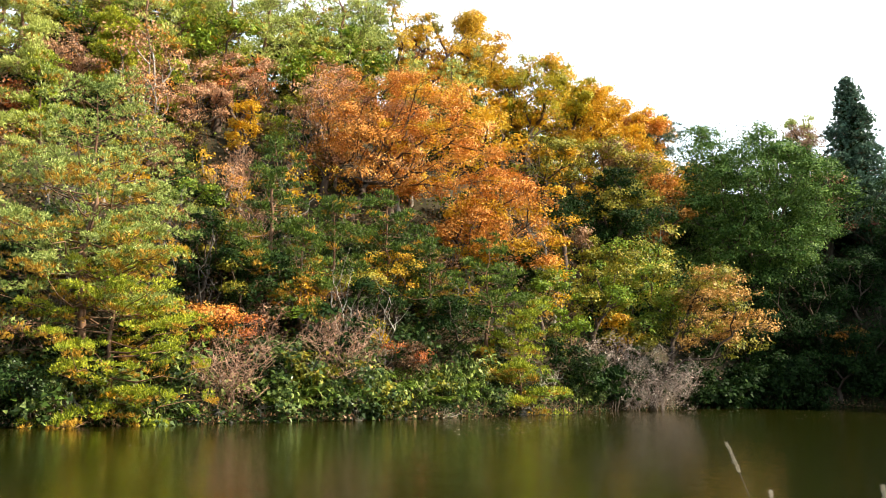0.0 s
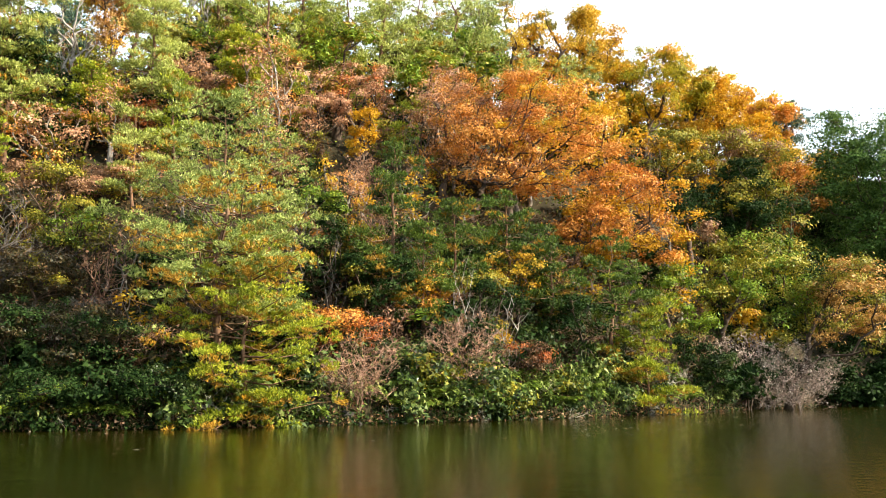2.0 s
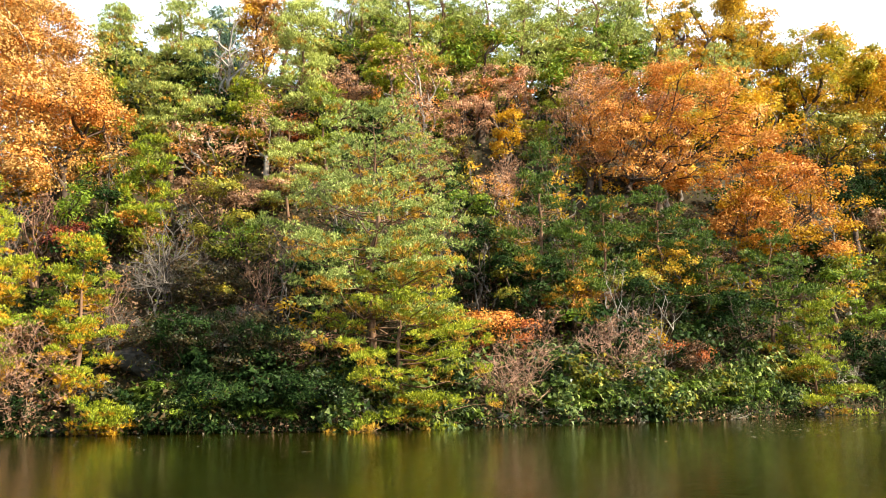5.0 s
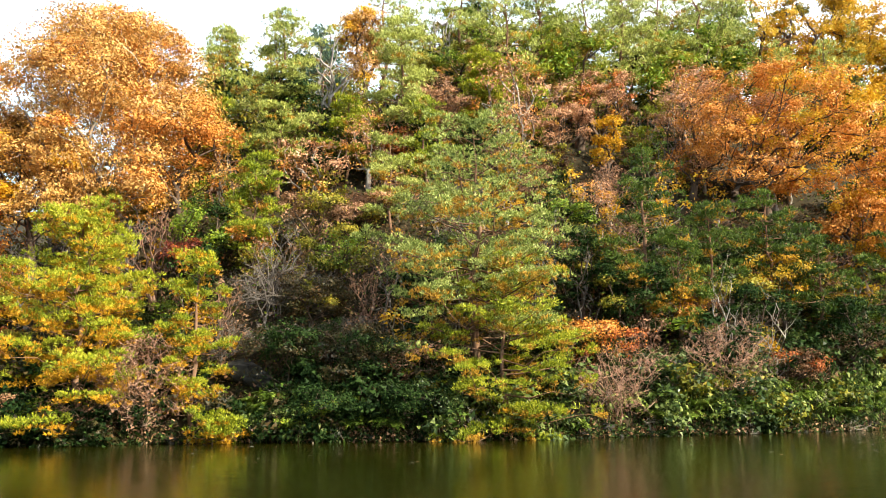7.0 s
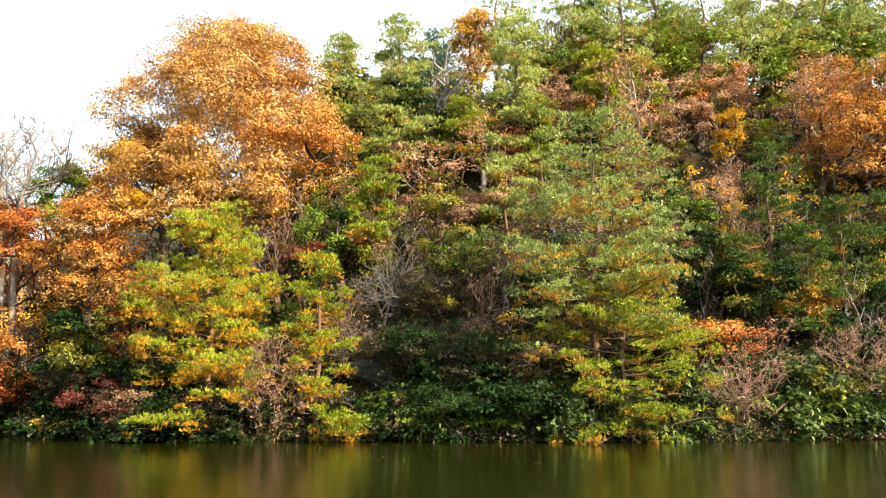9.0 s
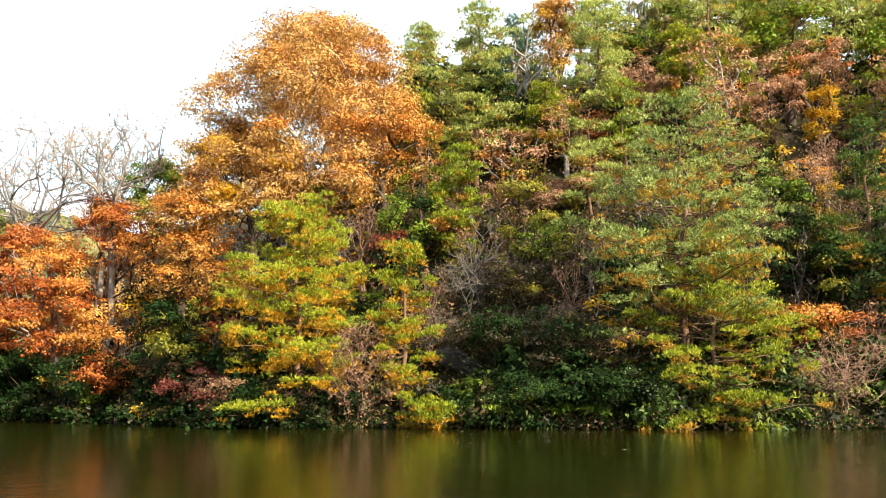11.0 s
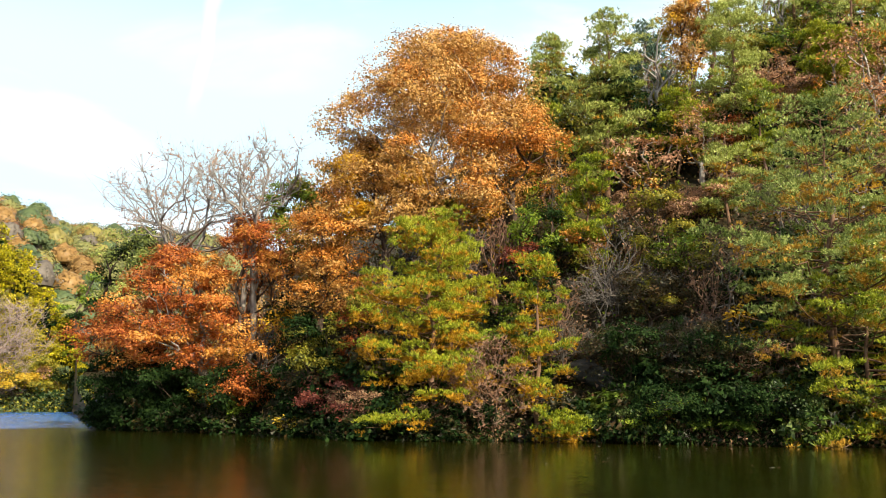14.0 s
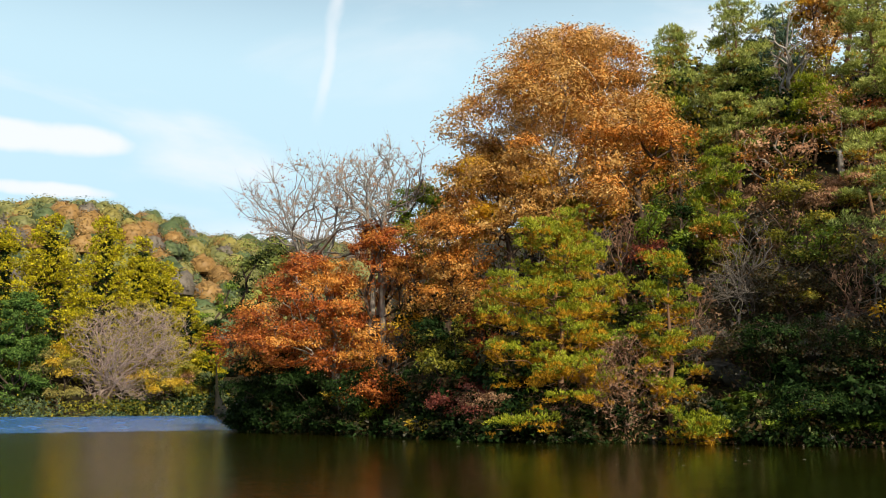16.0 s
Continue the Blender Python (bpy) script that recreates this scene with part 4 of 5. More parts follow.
# ---- large pine and the slope above ----
pine("pine_tree", "large bushy pine with blue-green top and golden-brown inner boughs", -16.95, 32.57, 10.91, 2.11, 4.40, [PINE_BLUE, PINE_OLD], 159, old=0.4, count=11500, fluff=1.0, peak=0.5, length=0.191, pad=0.45)
pine("pine_tree", "yellow-green pine boughs spreading to the water", -15.67, 31.96, 6.28, 0.15, 3.42, [PINE_LIME, PINE_OLD, PINE], 160, old=0.4, count=5625, peak=0.4, length=0.191, pad=0.4)
pine("pine_tree", "low yellow-green pine bough at the waterline", -15.36, 32.04, 0.98, 0.30, 1.50, [PINE_LIME, PINE_GOLD], 161, old=0.3, count=787, peak=0.2, layers=4, length=0.191)
pine("pine_tree", "bright green pine on the slope", -27.99, 40.69, 4.64, 1.66, 1.54, [PINE_LIME, PINE_OLD], 162, old=0.1, count=2300, length=0.265)
pine("pine_tree", "green pine on the slope", -23.63, 41.41, 4.93, 1.23, 1.35, [PINE, PINE_OLD], 163, old=0.15, count=1200, length=0.256)
pine("pine_tree", "pale green pine on the slope", -23.63, 37.57, 4.82, 1.38, 1.52, [PINE_PALE, PINE_OLD], 164, old=0.15, count=1400, length=0.238)
pine("pine_tree", "tall pale green pine with a rounded crown", -25.66, 42.55, 9.35, 3.08, 1.96, [PINE_PALE, PINE_OLD], 165, old=0.1, count=3200, length=0.267)
pine("pine_tree", "tall green pine on the skyline", -31.31, 38.82, 10.36, 1.4, 2.45, [PINE_PALE, PINE_OLD], 166, old=0.15, count=4500, length=0.268)
pine("pine_tree", "green pine against the sky", -39.62, 44.33, 7.99, 2.65, 1.64, [PINE_PALE, PINE_OLD], 167, old=0.2, count=2200, length=0.319, fluff=1.35)
pine("pine_tree", "dark pine top on the skyline", -32.75, 45.37, 6.87, 2.89, 1.23, [PINE_DARK, PINE_OLD], 168, old=0.1, count=495, length=0.301)
broadleaf("autumn_tree", "slim orange-leaved tree on the skyline", -31.02, 47.66, 8.46, 2.79, 1.69, [COPPER, AMBER], 169, count=5200, clumps=60, second=0.3, leaf=0.186, clump=0.24)
bare_shrub("bare_tree", "grey leafless tree among pines", -30.81, 43.53, 6.71, 1.34, BARK_PALE, 170, twigs=40, stems=4, category='tree', thick=1.6, low=1.04)
bare_shrub("bare_tree", "grey leafless tree among pines", -27.35, 51.23, 8.29, 1.67, BARK_PALE, 171, twigs=40, stems=4, category='tree', thick=1.6, low=1.94)
broadleaf("evergreen_tree", "dark green evergreen between pines", -30.69, 39.51, 6.46, 2.22, 1.85, [FRESH, EVERGREEN], 172, second=0.4, count=2776, leaf=0.164, clumps=18)
broadleaf("broadleaf_tree", "olive green tree on the ridge", -25.09, 48.09, 6.93, 2.15, 1.9, [OLIVE, FRESH], 173, second=0.5, count=2545, leaf=0.178, clumps=16)
broadleaf("autumn_tree", "thin reddish tree on the slope", -25.53, 52.17, 6.66, 2.8, 1.67, [PINKISH, ORANGE], 174, count=2160, second=0.4, leaf=0.138, clumps=16)
broadleaf("autumn_tree", "pinkish-brown thin shrubs on the slope", -24.84, 44.44, 5.39, 1.99, 2.1, [PINKISH], 175, count=2970, leaf=0.121, clumps=19)
broadleaf("autumn_tree", "reddish-brown shrub on the slope", -25.83, 41.55, 3.51, 1.26, 1.38, [RUST, PINKISH], 176, count=1246, second=0.5, leaf=0.16, clumps=16)
pine("pine_tree", "green pine on the ridge", -23.09, 50.54, 8.64, 3.63, 1.95, [PINE, PINE_OLD], 177, old=0.2, count=594, length=0.298)
pine("pine_tree", "green pine on the ridge", -20.75, 52.42, 9.73, 3.94, 2.34, [PINE, PINE_OLD], 178, old=0.2, count=877, length=0.303, fluff=1.35)
pine("pine_tree", "green pine on the ridge", -30.2, 48.73, 9.74, 4.09, 2.01, [PINE_PALE, PINE_OLD], 179, old=0.1, count=594, length=0.308, fluff=1.35)
pine("pine_tree", "green pine on the ridge", -18.53, 52.35, 7.41, 3.11, 1.94, [PINE, PINE_OLD], 180, old=0.2, count=544, length=0.298)
broadleaf("evergreen_tree", "dark green evergreen on the ridge", -24.58, 54.35, 9.71, 4.08, 2.3, [EVERGREEN, FRESH], 181, second=0.4, count=1922, leaf=0.196, clumps=16)
pine("pine_tree", "green pine in the hollow", -28.61, 33.48, 5.69, 1.05, 1.58, [PINE, PINE_OLD], 182, old=0.2, count=2200, length=0.237)
broadleaf("broadleaf_tree", "green leafy tree in the hollow", -30.55, 31.7, 5.02, 1.3, 1.94, [FRESH, EVERGREEN], 183, second=0.5, count=3738, leaf=0.144, clumps=24)
broadleaf("broadleaf_tree", "mixed green and brown undergrowth tree", -26.18, 34.55, 4.04, 1.06, 1.85, [OLIVE, DEAD], 184, second=0.5, count=2741, leaf=0.142, clumps=18)
broadleaf("autumn_shrub", "dark red leaved shrub in the hollow", -30.66, 31.27, 3.23, 1.28, 1.41, [RED, RUST], 185, count=1246, second=0.3, category='shrub', leaf=0.144, clumps=16)
broadleaf("autumn_shrub", "orange-leaved shrub in the hollow", -28.84, 33.36, 2.67, 1.32, 1.06, [ORANGE], 186, count=890, category='shrub', leaf=0.145, clumps=16)
broadleaf("broadleaf_tree", "yellow-green sapling on the slope", -24.52, 33.9, 3.07, 0.99, 1.65, [FRESH, OLIVE], 187, second=0.4, count=2136, leaf=0.137, clumps=16)
broadleaf("evergreen_shrub", "dark green shrub on the slope", -15.65, 41.1, 4.14, 1.06, 1.63, [FRESH, EVERGREEN], 188, second=0.5, count=2670, leaf=0.144, clumps=17)
bare_shrub("bare_shrub", "grey leafless shrub with upswept branches on the bank", -25.95, 31.91, 2.10, 2.82, TWIG, 189, twigs=150, stems=7, thick=1.1, stout=0.7, fine_twigs=4)

# ---- left end: oaks and golden pine ----
broadleaf("oak_tree", "great oak with copper-orange leaves and pale limbs", -36.95, 31.78, 13.23, 1.85, 7.24, [COPPER, ORANGE], 190, second=0.2, count=60000, clumps=330, droop=1.0, clump=0.125, leaf=0.16, bare=0.1, bark=BARK_PALE, lean=(0.3, 0.2), form="dome")
broadleaf("oak_tree", "copper-orange oak boughs low on the crown", -38.09, 28.88, 7.98, 2.89, 4.43, [COPPER, AMBER, OLIVE], 191, second=0.25, count=17000, clumps=110, clump=0.15, leaf=0.168, form="dome")
broadleaf("oak_tree", "orange oak boughs beside pines", -32.80, 32.91, 7.97, 3.33, 3.36, [COPPER, ORANGE], 192, second=0.4, count=5340, leaf=0.156, clumps=35, form="dome")
broadleaf("oak_tree", "outer boughs of a copper-orange oak above pines", -44.77, 31.27, 7.69, 3.16, 3.75, [COPPER, OLIVE], 193, second=0.4, count=4628, clumps=34, leaf=0.184)
pine("pine_tree", "golden-green pine with dense yellow tufts at the shore", -30.37, 24.97, 9.02, 0.65, 3.02, [PINE_LIME, PINE_GOLD], 194, old=0.9, count=10500, pad=0.55, peak=0.42, length=0.197, layers=18, fluff=1.1)
pine("pine_tree", "golden-green pine crown behind", -30.04, 25.68, 7.8, 4.04, 2.04, [PINE_LIME, PINE_OLD], 195, old=0.5, count=1575, peak=0.5, length=0.212)
pine("pine_tree", "slim yellowing pine on the bank", -26.59, 27.24, 6.6, 0.44, 1.39, [PINE_LIME, PINE_GOLD], 196, old=0.9, pad=0.55, count=2600, peak=0.35, length=0.204, fluff=0.72)
pine("pine_tree", "low golden pine bough over the water", -24.87, 26.28, 2.00, 1.39, 1.25, [PINE_LIME, PINE_GOLD], 197, old=0.3, count=855, peak=0.25, layers=4, length=0.202)
broadleaf("autumn_shrub", "low golden-green sprig over the water", -37.51, 22.88, 1.82, 1.36, 0.77, [OLIVE, YELLOW], 198, second=0.5, count=462, category='shrub', leaf=0.149, clumps=16)
broadleaf("broadleaf_tree", "yellow-orange bush under oaks", -36.1, 32.4, 3.92, 1.79, 2.07, [AMBER, OLIVE], 199, second=0.4, count=2136, leaf=0.159, clumps=16)
broadleaf("oak_tree", "orange-leaved oak leaning over the shore", -39.29, 25.73, 7.26, 1.94, 3.20, [ORANGE, COPPER], 200, second=0.4, count=9500, clumps=75, leaf=0.147, form="dome")
broadleaf("oak_tree", "deep rust-red oak spreading over the water", -45.96, 23.75, 8.40, 1.71, 4.65, [RUST, ORANGE], 201, second=0.28, count=19000, clumps=110, leaf=0.16, clump=0.15, droop=0.7, bark=BARK_PALE, lean=(-1.34, -1.5), form="dome", bare=0.1)
broadleaf("oak_tree", "rust-red oak bough at the end of the headland", -49.26, 23.26, 5.08, 1.52, 3.20, [RUST, ORANGE], 202, second=0.2, count=3916, clumps=45, lean=(-1.93, -2.17), leaf=0.177, form="dome")
broadleaf("oak_tree", "rust and brown leaved oak crown", -44.71, 24.81, 8.23, 3.90, 2.93, [RUST, ORANGE], 203, second=0.5, count=7000, leaf=0.159, clumps=45, form="dome")
bare_shrub("bare_tree", "leafless pale-barked tree with crooked limbs", -48.77, 24.14, 13.05, 4.86, BARK_PALE, 204, twigs=120, stems=3, category='tree', thick=2.6, stout=0.42, leafy=2600, leaf_mat=PINKISH, low=6.95, lean=(-0.31, -0.35), fine_twigs=9)
bare_shrub("bare_tree", "tall pale leafless tree against the sky", -44.75, 24.91, 12.18, 2.84, BARK_PALE, 205, twigs=80, stems=3, category='tree', thick=2.6, stout=0.42, leafy=1500, leaf_mat=PINKISH, low=7.26, lean=(0.2, 0.22), fine_twigs=9)
broadleaf("broadleaf_tree", "olive-green tree behind bare limbs", -54.63, 23.19, 10.49, 0.15, 2.90, [PINE_PALE, EVERGREEN], 206, second=0.4, count=7500, leaf=0.188, clumps=60)
broadleaf("evergreen_tree", "dark evergreen behind rust oaks", -43.37, 26.88, 8.58, 2.29, 1.71, [FRESH, OLIVE], 207, second=0.4, count=5000, leaf=0.16, clumps=45)
broadleaf("autumn_tree", "small yellow-gold tree under oaks", -42.61, 24.41, 4.48, 0.83, 2.63, [AMBER, ORANGE], 208, second=0.5, count=1800, leaf=0.154, clumps=26)
broadleaf("evergreen_shrub", "dark green shrubs trailing to the water", -50.69, 21.91, 4.19, 0.15, 2.34, [EVERGREEN], 209, count=6764, leaf=0.16, category='shrub', clumps=45)
broadleaf("evergreen_shrub", "dark green shrubs trailing to the water", -47.78, 22.81, 3.27, 0.15, 2.87, [EVERGREEN], 210, count=6230, leaf=0.16, category='shrub', clumps=41)
broadleaf("evergreen_shrub", "low dark green shrub at the headland tip", -53.9, 21.1, 0.91, 0.15, 1.21, [EVERGREEN], 211, count=1602, leaf=0.144, category='shrub', clumps=16)
broadleaf("evergreen_shrub", "dark green shrubs under oaks", -42.59, 23.86, 2.42, 0.15, 2.54, [EVERGREEN, RUST], 212, second=0.25, count=5696, category='shrub', leaf=0.16, clumps=37)
broadleaf("evergreen_shrub", "dark olive shrubs under oaks", -36.99, 23.79, 4.57, 1.21, 2.18, [EVERGREEN, OLIVE], 213, second=0.3, count=4628, category='shrub', leaf=0.144, clumps=30)
broadleaf("autumn_shrub", "yellow-leaved shrub over the water", -45.99, 23.19, 2.23, 0.77, 1.03, [YELLOW], 214, count=284, category='shrub', leaf=0.169, clumps=16)
broadleaf("autumn_shrub", "yellow-green sprig over the water", -42.65, 23.57, 1.8, 0.41, 0.84, [FRESH], 215, count=445, category='shrub', leaf=0.16, clumps=16)
broadleaf("autumn_shrub", "dark red shrub at the shore", -35.14, 23.77, 2.08, 0.15, 1.73, [RED, DEAD], 216, second=0.12, count=3916, category='shrub', leaf=0.139, clumps=26)
bare_shrub("dead_shrub", "tangle of reddish dead vines hanging to the water", -28.22, 26.15, 3.79, 2.02, TWIG_PINK, 217, twigs=330, thick=1.2, stout=0.6, droop=0.15, leafy=3400, leaf_mat=DEAD)
bare_shrub("dead_shrub", "tangle of pale dead twigs at the waterline", -29.95, 25.09, 1.77, 1.49, TWIG_RED, 218, twigs=130, droop=0.15, leafy=400, leaf_mat=DEAD)
broadleaf("evergreen_shrub", "green shrub beside the golden pine", -28.72, 27.29, 3.74, 1.38, 1.29, [GLOSSY, FRESH], 219, second=0.4, count=2670, category='shrub', leaf=0.13, clumps=17)
bare_shrub("bare_tree", "thin bare stems in the hollow", -31.92, 30.46, 4.85, 1.06, TWIG_RED, 220, twigs=40, stems=5, category='tree', low=1.04)
broadleaf("evergreen_shrub", "green shrub under the golden pine", -31.42, 24.68, 1.21, 0.15, 1.52, [FRESH, DEAD], 221, second=0.4, count=2492, category='shrub', leaf=0.131, clumps=16)

# ---- far shore ----
conifer("cedar_tree", "tall golden-green cedar on the far shore", -147.49, 55.10, 12.64, 3.72, CEDAR, 223, count=3500, length=0.42, needles=4, group='cedars on the far shore')
conifer("cedar_tree", "tall golden-green cedar on the far shore", -157.79, 24.89, 26.80, 6.17, CEDAR, 225, count=6000, length=0.42, needles=4, group='cedars on the far shore')
conifer("cedar_tree", "tall golden-green cedar on the far shore", -158.44, 32.21, 27.77, 7.07, CEDAR, 226, count=7500, length=0.42, needles=4, group='cedars on the far shore')
conifer("cedar_tree", "tall golden-green cedar on the far shore", -153.60, 39.55, 28.47, 6.40, CEDAR, 227, count=7500, length=0.42, needles=4, group='cedars on the far shore')
conifer("cedar_tree", "tall golden-green cedar on the far shore", -153.94, 45.63, 25.27, 5.62, CEDAR, 229, count=6000, length=0.42, needles=4, group='cedars on the far shore')
conifer("cedar_tree", "tall golden-green cedar on the far shore", -151.80, 49.02, 21.65, 4.91, CEDAR, 231, count=5200, length=0.42, needles=4, group='cedars on the far shore')
conifer("cedar_tree", "tall golden-green cedar on the far shore", -150.58, 52.54, 16.46, 3.99, CEDAR, 233, count=4200, length=0.42, needles=4, group='cedars on the far shore')
broadleaf("evergreen_tree", "dark round evergreen on the far shore", -148.71, 26.31, 17.82, 0.15, 5.37, [DOME], 237, count=12000, leaf=0.44, clumps=90, form="dome", clump=0.16)
bare_shrub("bare_tree", "grey-mauve leafless tree leaning over the far shore", -149.00, 39.08, 15.64, 9.03, TWIG_MAUVE, 238, twigs=520, stems=11, category='tree', thick=3.0, stout=0.42, fine_twigs=8, droop=0.1, lean=(2.49, 3.47))
broadleaf("broadleaf_tree", "yellowish small tree on the far shore", -143.66, 46.56, 7.28, 0.15, 4.8, [YELLOW, OLIVE], 239, second=0.4, count=2600, leaf=0.4, clumps=16)
broadleaf("broadleaf_tree", "yellow-green bush on the far shore", -147.55, 32.38, 9.7, 0.15, 3.79, [FARGOLD, YELLOW], 240, second=0.4, count=2136, leaf=0.4, clumps=16)
broadleaf("broadleaf_tree", "pale bush on the far shore", -143.28, 50.96, 7.2, 0.15, 3.55, [PINKISH, OLIVE], 241, second=0.5, count=2700, leaf=0.29, clumps=18)
broadleaf("evergreen_tree", "dark green trees where the far shore turns", -147.74, 57.20, 24.55, 0.19, 4.96, [EVERGREEN, FRESH], 242, second=0.3, count=2670, leaf=0.4, clumps=17)

# ---- dark shrubs of the lower slope ----
broadleaf("evergreen_shrub", "dark glossy evergreen shrub low on the slope", 3.16, 53.14, 3.96, 0.2, 2.46, [EVERGREEN, GLOSSY], 243, second=0.4, count=3916, category='shrub', leaf=0.175, clumps=26)
broadleaf("broadleaf_shrub", "olive leafy shrub under the amber tree", 8.66, 63.13, 4.17, 0.28, 2.92, [EVERGREEN, OLIVE], 244, second=0.4, count=3560, category='shrub', leaf=0.209, clumps=23)
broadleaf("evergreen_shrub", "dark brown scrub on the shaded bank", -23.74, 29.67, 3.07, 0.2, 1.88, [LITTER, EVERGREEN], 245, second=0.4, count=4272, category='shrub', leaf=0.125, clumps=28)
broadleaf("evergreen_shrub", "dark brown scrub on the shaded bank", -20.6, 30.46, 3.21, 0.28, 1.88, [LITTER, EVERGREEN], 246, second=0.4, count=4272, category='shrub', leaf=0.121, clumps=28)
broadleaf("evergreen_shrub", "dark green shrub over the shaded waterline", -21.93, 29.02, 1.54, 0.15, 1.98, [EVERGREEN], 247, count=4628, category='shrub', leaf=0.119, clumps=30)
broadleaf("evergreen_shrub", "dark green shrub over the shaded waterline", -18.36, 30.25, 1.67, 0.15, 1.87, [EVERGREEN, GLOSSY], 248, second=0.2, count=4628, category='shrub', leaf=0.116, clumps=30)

# ---- pines along the top of the hill ----
pine("pine_tree", "pale green pine on the crest of the hill", -21.43, 48.49, 10.17, 4.17, 2.47, [PINE_PALE, PINE_OLD], 249, old=0.12, count=1080, length=0.285)
pine("pine_tree", "pale green pine on the crest of the hill", -18.28, 53.95, 10.63, 4.05, 2.71, [PINE_PALE, PINE_OLD], 250, old=0.12, count=1080, length=0.306, fluff=1.35)
pine("pine_tree", "pale green pine on the crest of the hill", -14.42, 58.41, 10.64, 4.23, 2.9, [PINE_PALE, PINE_OLD], 251, old=0.12, count=1080, length=0.323, fluff=1.35)
pine("pine_tree", "pale green pine on the crest of the hill", -10.69, 62.64, 9.94, 4.04, 2.66, [PINE_PALE, PINE_OLD], 252, old=0.12, count=1080, length=0.341, fluff=1.35)
pine("pine_tree", "pale green pine on the crest of the hill", -26.35, 52.51, 11.08, 4.65, 2.64, [PINE_PALE, PINE_OLD], 253, old=0.12, count=1080, length=0.316, fluff=1.35)
pine("pine_tree", "pale green pine on the crest of the hill", -21.12, 53.34, 10.64, 4.47, 2.74, [PINE_PALE, PINE_OLD], 254, old=0.12, count=1080, length=0.308, fluff=1.35)
pine("pine_tree", "pale green pine on the crest of the hill", -16.97, 58.82, 11.05, 4.64, 2.89, [PINE_PALE, PINE_OLD], 255, old=0.12, count=1080, length=0.329, fluff=1.35)
pine("pine_tree", "pale green pine on the crest of the hill", -11.96, 59.87, 11.35, 4.77, 2.82, [PINE_PALE, PINE_OLD], 256, old=0.12, count=1080, length=0.328, fluff=1.35)
pine("pine_tree", "pale green pine behind the slim orange tree", -34.03, 48.17, 6.62, 0.30, 1.90, [PINE_PALE, PINE_OLD], 289, old=0.12, count=1500, length=0.3, fluff=1.2)
pine("pine_tree", "pale green pine behind the slim orange tree", -29.83, 51.74, 6.69, 0.52, 2.26, [PINE_PALE, PINE_OLD], 290, old=0.12, count=1500, length=0.3, fluff=1.2)
pine("pine_tree", "green pine on the wooded crest", -27.55, 53.97, 7.35, 0.72, 2.14, [PINE, PINE_OLD], 291, old=0.12, count=1500, length=0.3, fluff=1.2)

# ---- dark pines and evergreens added to darken the hollow of the middle slope ----
pine("pine_tree", "deep green shaded pine on the middle slope", -10.25, 39.62, 5.69, 1.47, 1.63, [PINE_DEEP, PINE_OLD], 257, old=0.2, count=1350, length=0.22)
pine("pine_tree", "deep green shaded pine on the middle slope", -4.77, 44.69, 5.53, 1.82, 1.82, [PINE_DEEP, PINE_OLD], 258, old=0.2, count=1350, length=0.241)
broadleaf("evergreen_tree", "dark evergreen in the shaded middle slope", -7.67, 41.16, 4.12, 1.24, 1.81, [EVERGREEN, OLIVE], 259, second=0.2, count=2670, leaf=0.137, clumps=17)
broadleaf("evergreen_tree", "dark evergreen in the shaded middle slope", -3.65, 44.94, 3.79, 1.24, 1.82, [EVERGREEN, GLOSSY], 260, second=0.2, count=2670, leaf=0.148, clumps=17)

# ---- shrubs that close gaps ----
broadleaf("autumn_shrub", "rusty olive shrub on the headland slope", -34.52, 24.65, 3.16, 0.42, 1.71, [RUST, OLIVE], 261, second=0.5, count=2314, category='shrub', leaf=0.139, clumps=16)
broadleaf("autumn_shrub", "dull red-brown shrub at the shore", -33.41, 23.72, 2.18, 0.15, 1.74, [DEAD, RED], 262, second=0.5, count=2314, category='shrub', leaf=0.097, clumps=16)
broadleaf("fern_shrub", "bright green fronds at the foot of the bank", -23.32, 28.31, 1.22, 0.15, 1.4, [FRESH, SASA], 263, second=0.4, count=2600, category='shrub', droop=0.6, leaf=0.12, clumps=16)
broadleaf("fern_shrub", "bright green fronds at the foot of the bank", -21.25, 29.1, 1.25, 0.15, 1.6, [FRESH, SASA], 264, second=0.4, count=2800, category='shrub', droop=0.6, leaf=0.118, clumps=16)
# three dark evergreens added in place of the hollow's shade
broadleaf("evergreen_tree", "dark evergreen standing in for the shade beside the large pine", -14.31, 38.36, 4.67, 1.19, 1.83, [EVERGREEN], 265, count=3026, leaf=0.134, clumps=20)
broadleaf("evergreen_tree", "dark evergreen standing in for the shade beside the large pine", -12.32, 38.64, 4.77, 0.92, 1.78, [EVERGREEN, OLIVE], 266, second=0.15, count=3026, leaf=0.133, clumps=20)
broadleaf("evergreen_shrub", "dark evergreen shrub standing in for the shade beside the large pine", -14.61, 34.49, 3.3, 0.84, 1.44, [EVERGREEN, LITTER], 267, second=0.3, count=2670, category='shrub', leaf=0.123, clumps=17)
broadleaf("broadleaf_tree", "olive leafy sapling among autumn trees", 4.95, 58.07, 6.87, 1.75, 2.34, [OLIVE, FRESH], 268, second=0.5, count=3382, leaf=0.191, clumps=22)
broadleaf("broadleaf_shrub", "olive shrub growing between autumn trees", 6.81, 59.93, 4.43, 1.09, 2.03, [OLIVE, EVERGREEN], 269, second=0.4, count=2314, category='shrub', leaf=0.198, clumps=16)
broadleaf("autumn_tree", "amber and olive tree below the skyline", 7.98, 74.92, 6.85, 2.42, 4.51, [OLIVE, DEAD], 270, second=0.3, leaf=0.24, count=5340, clumps=35)
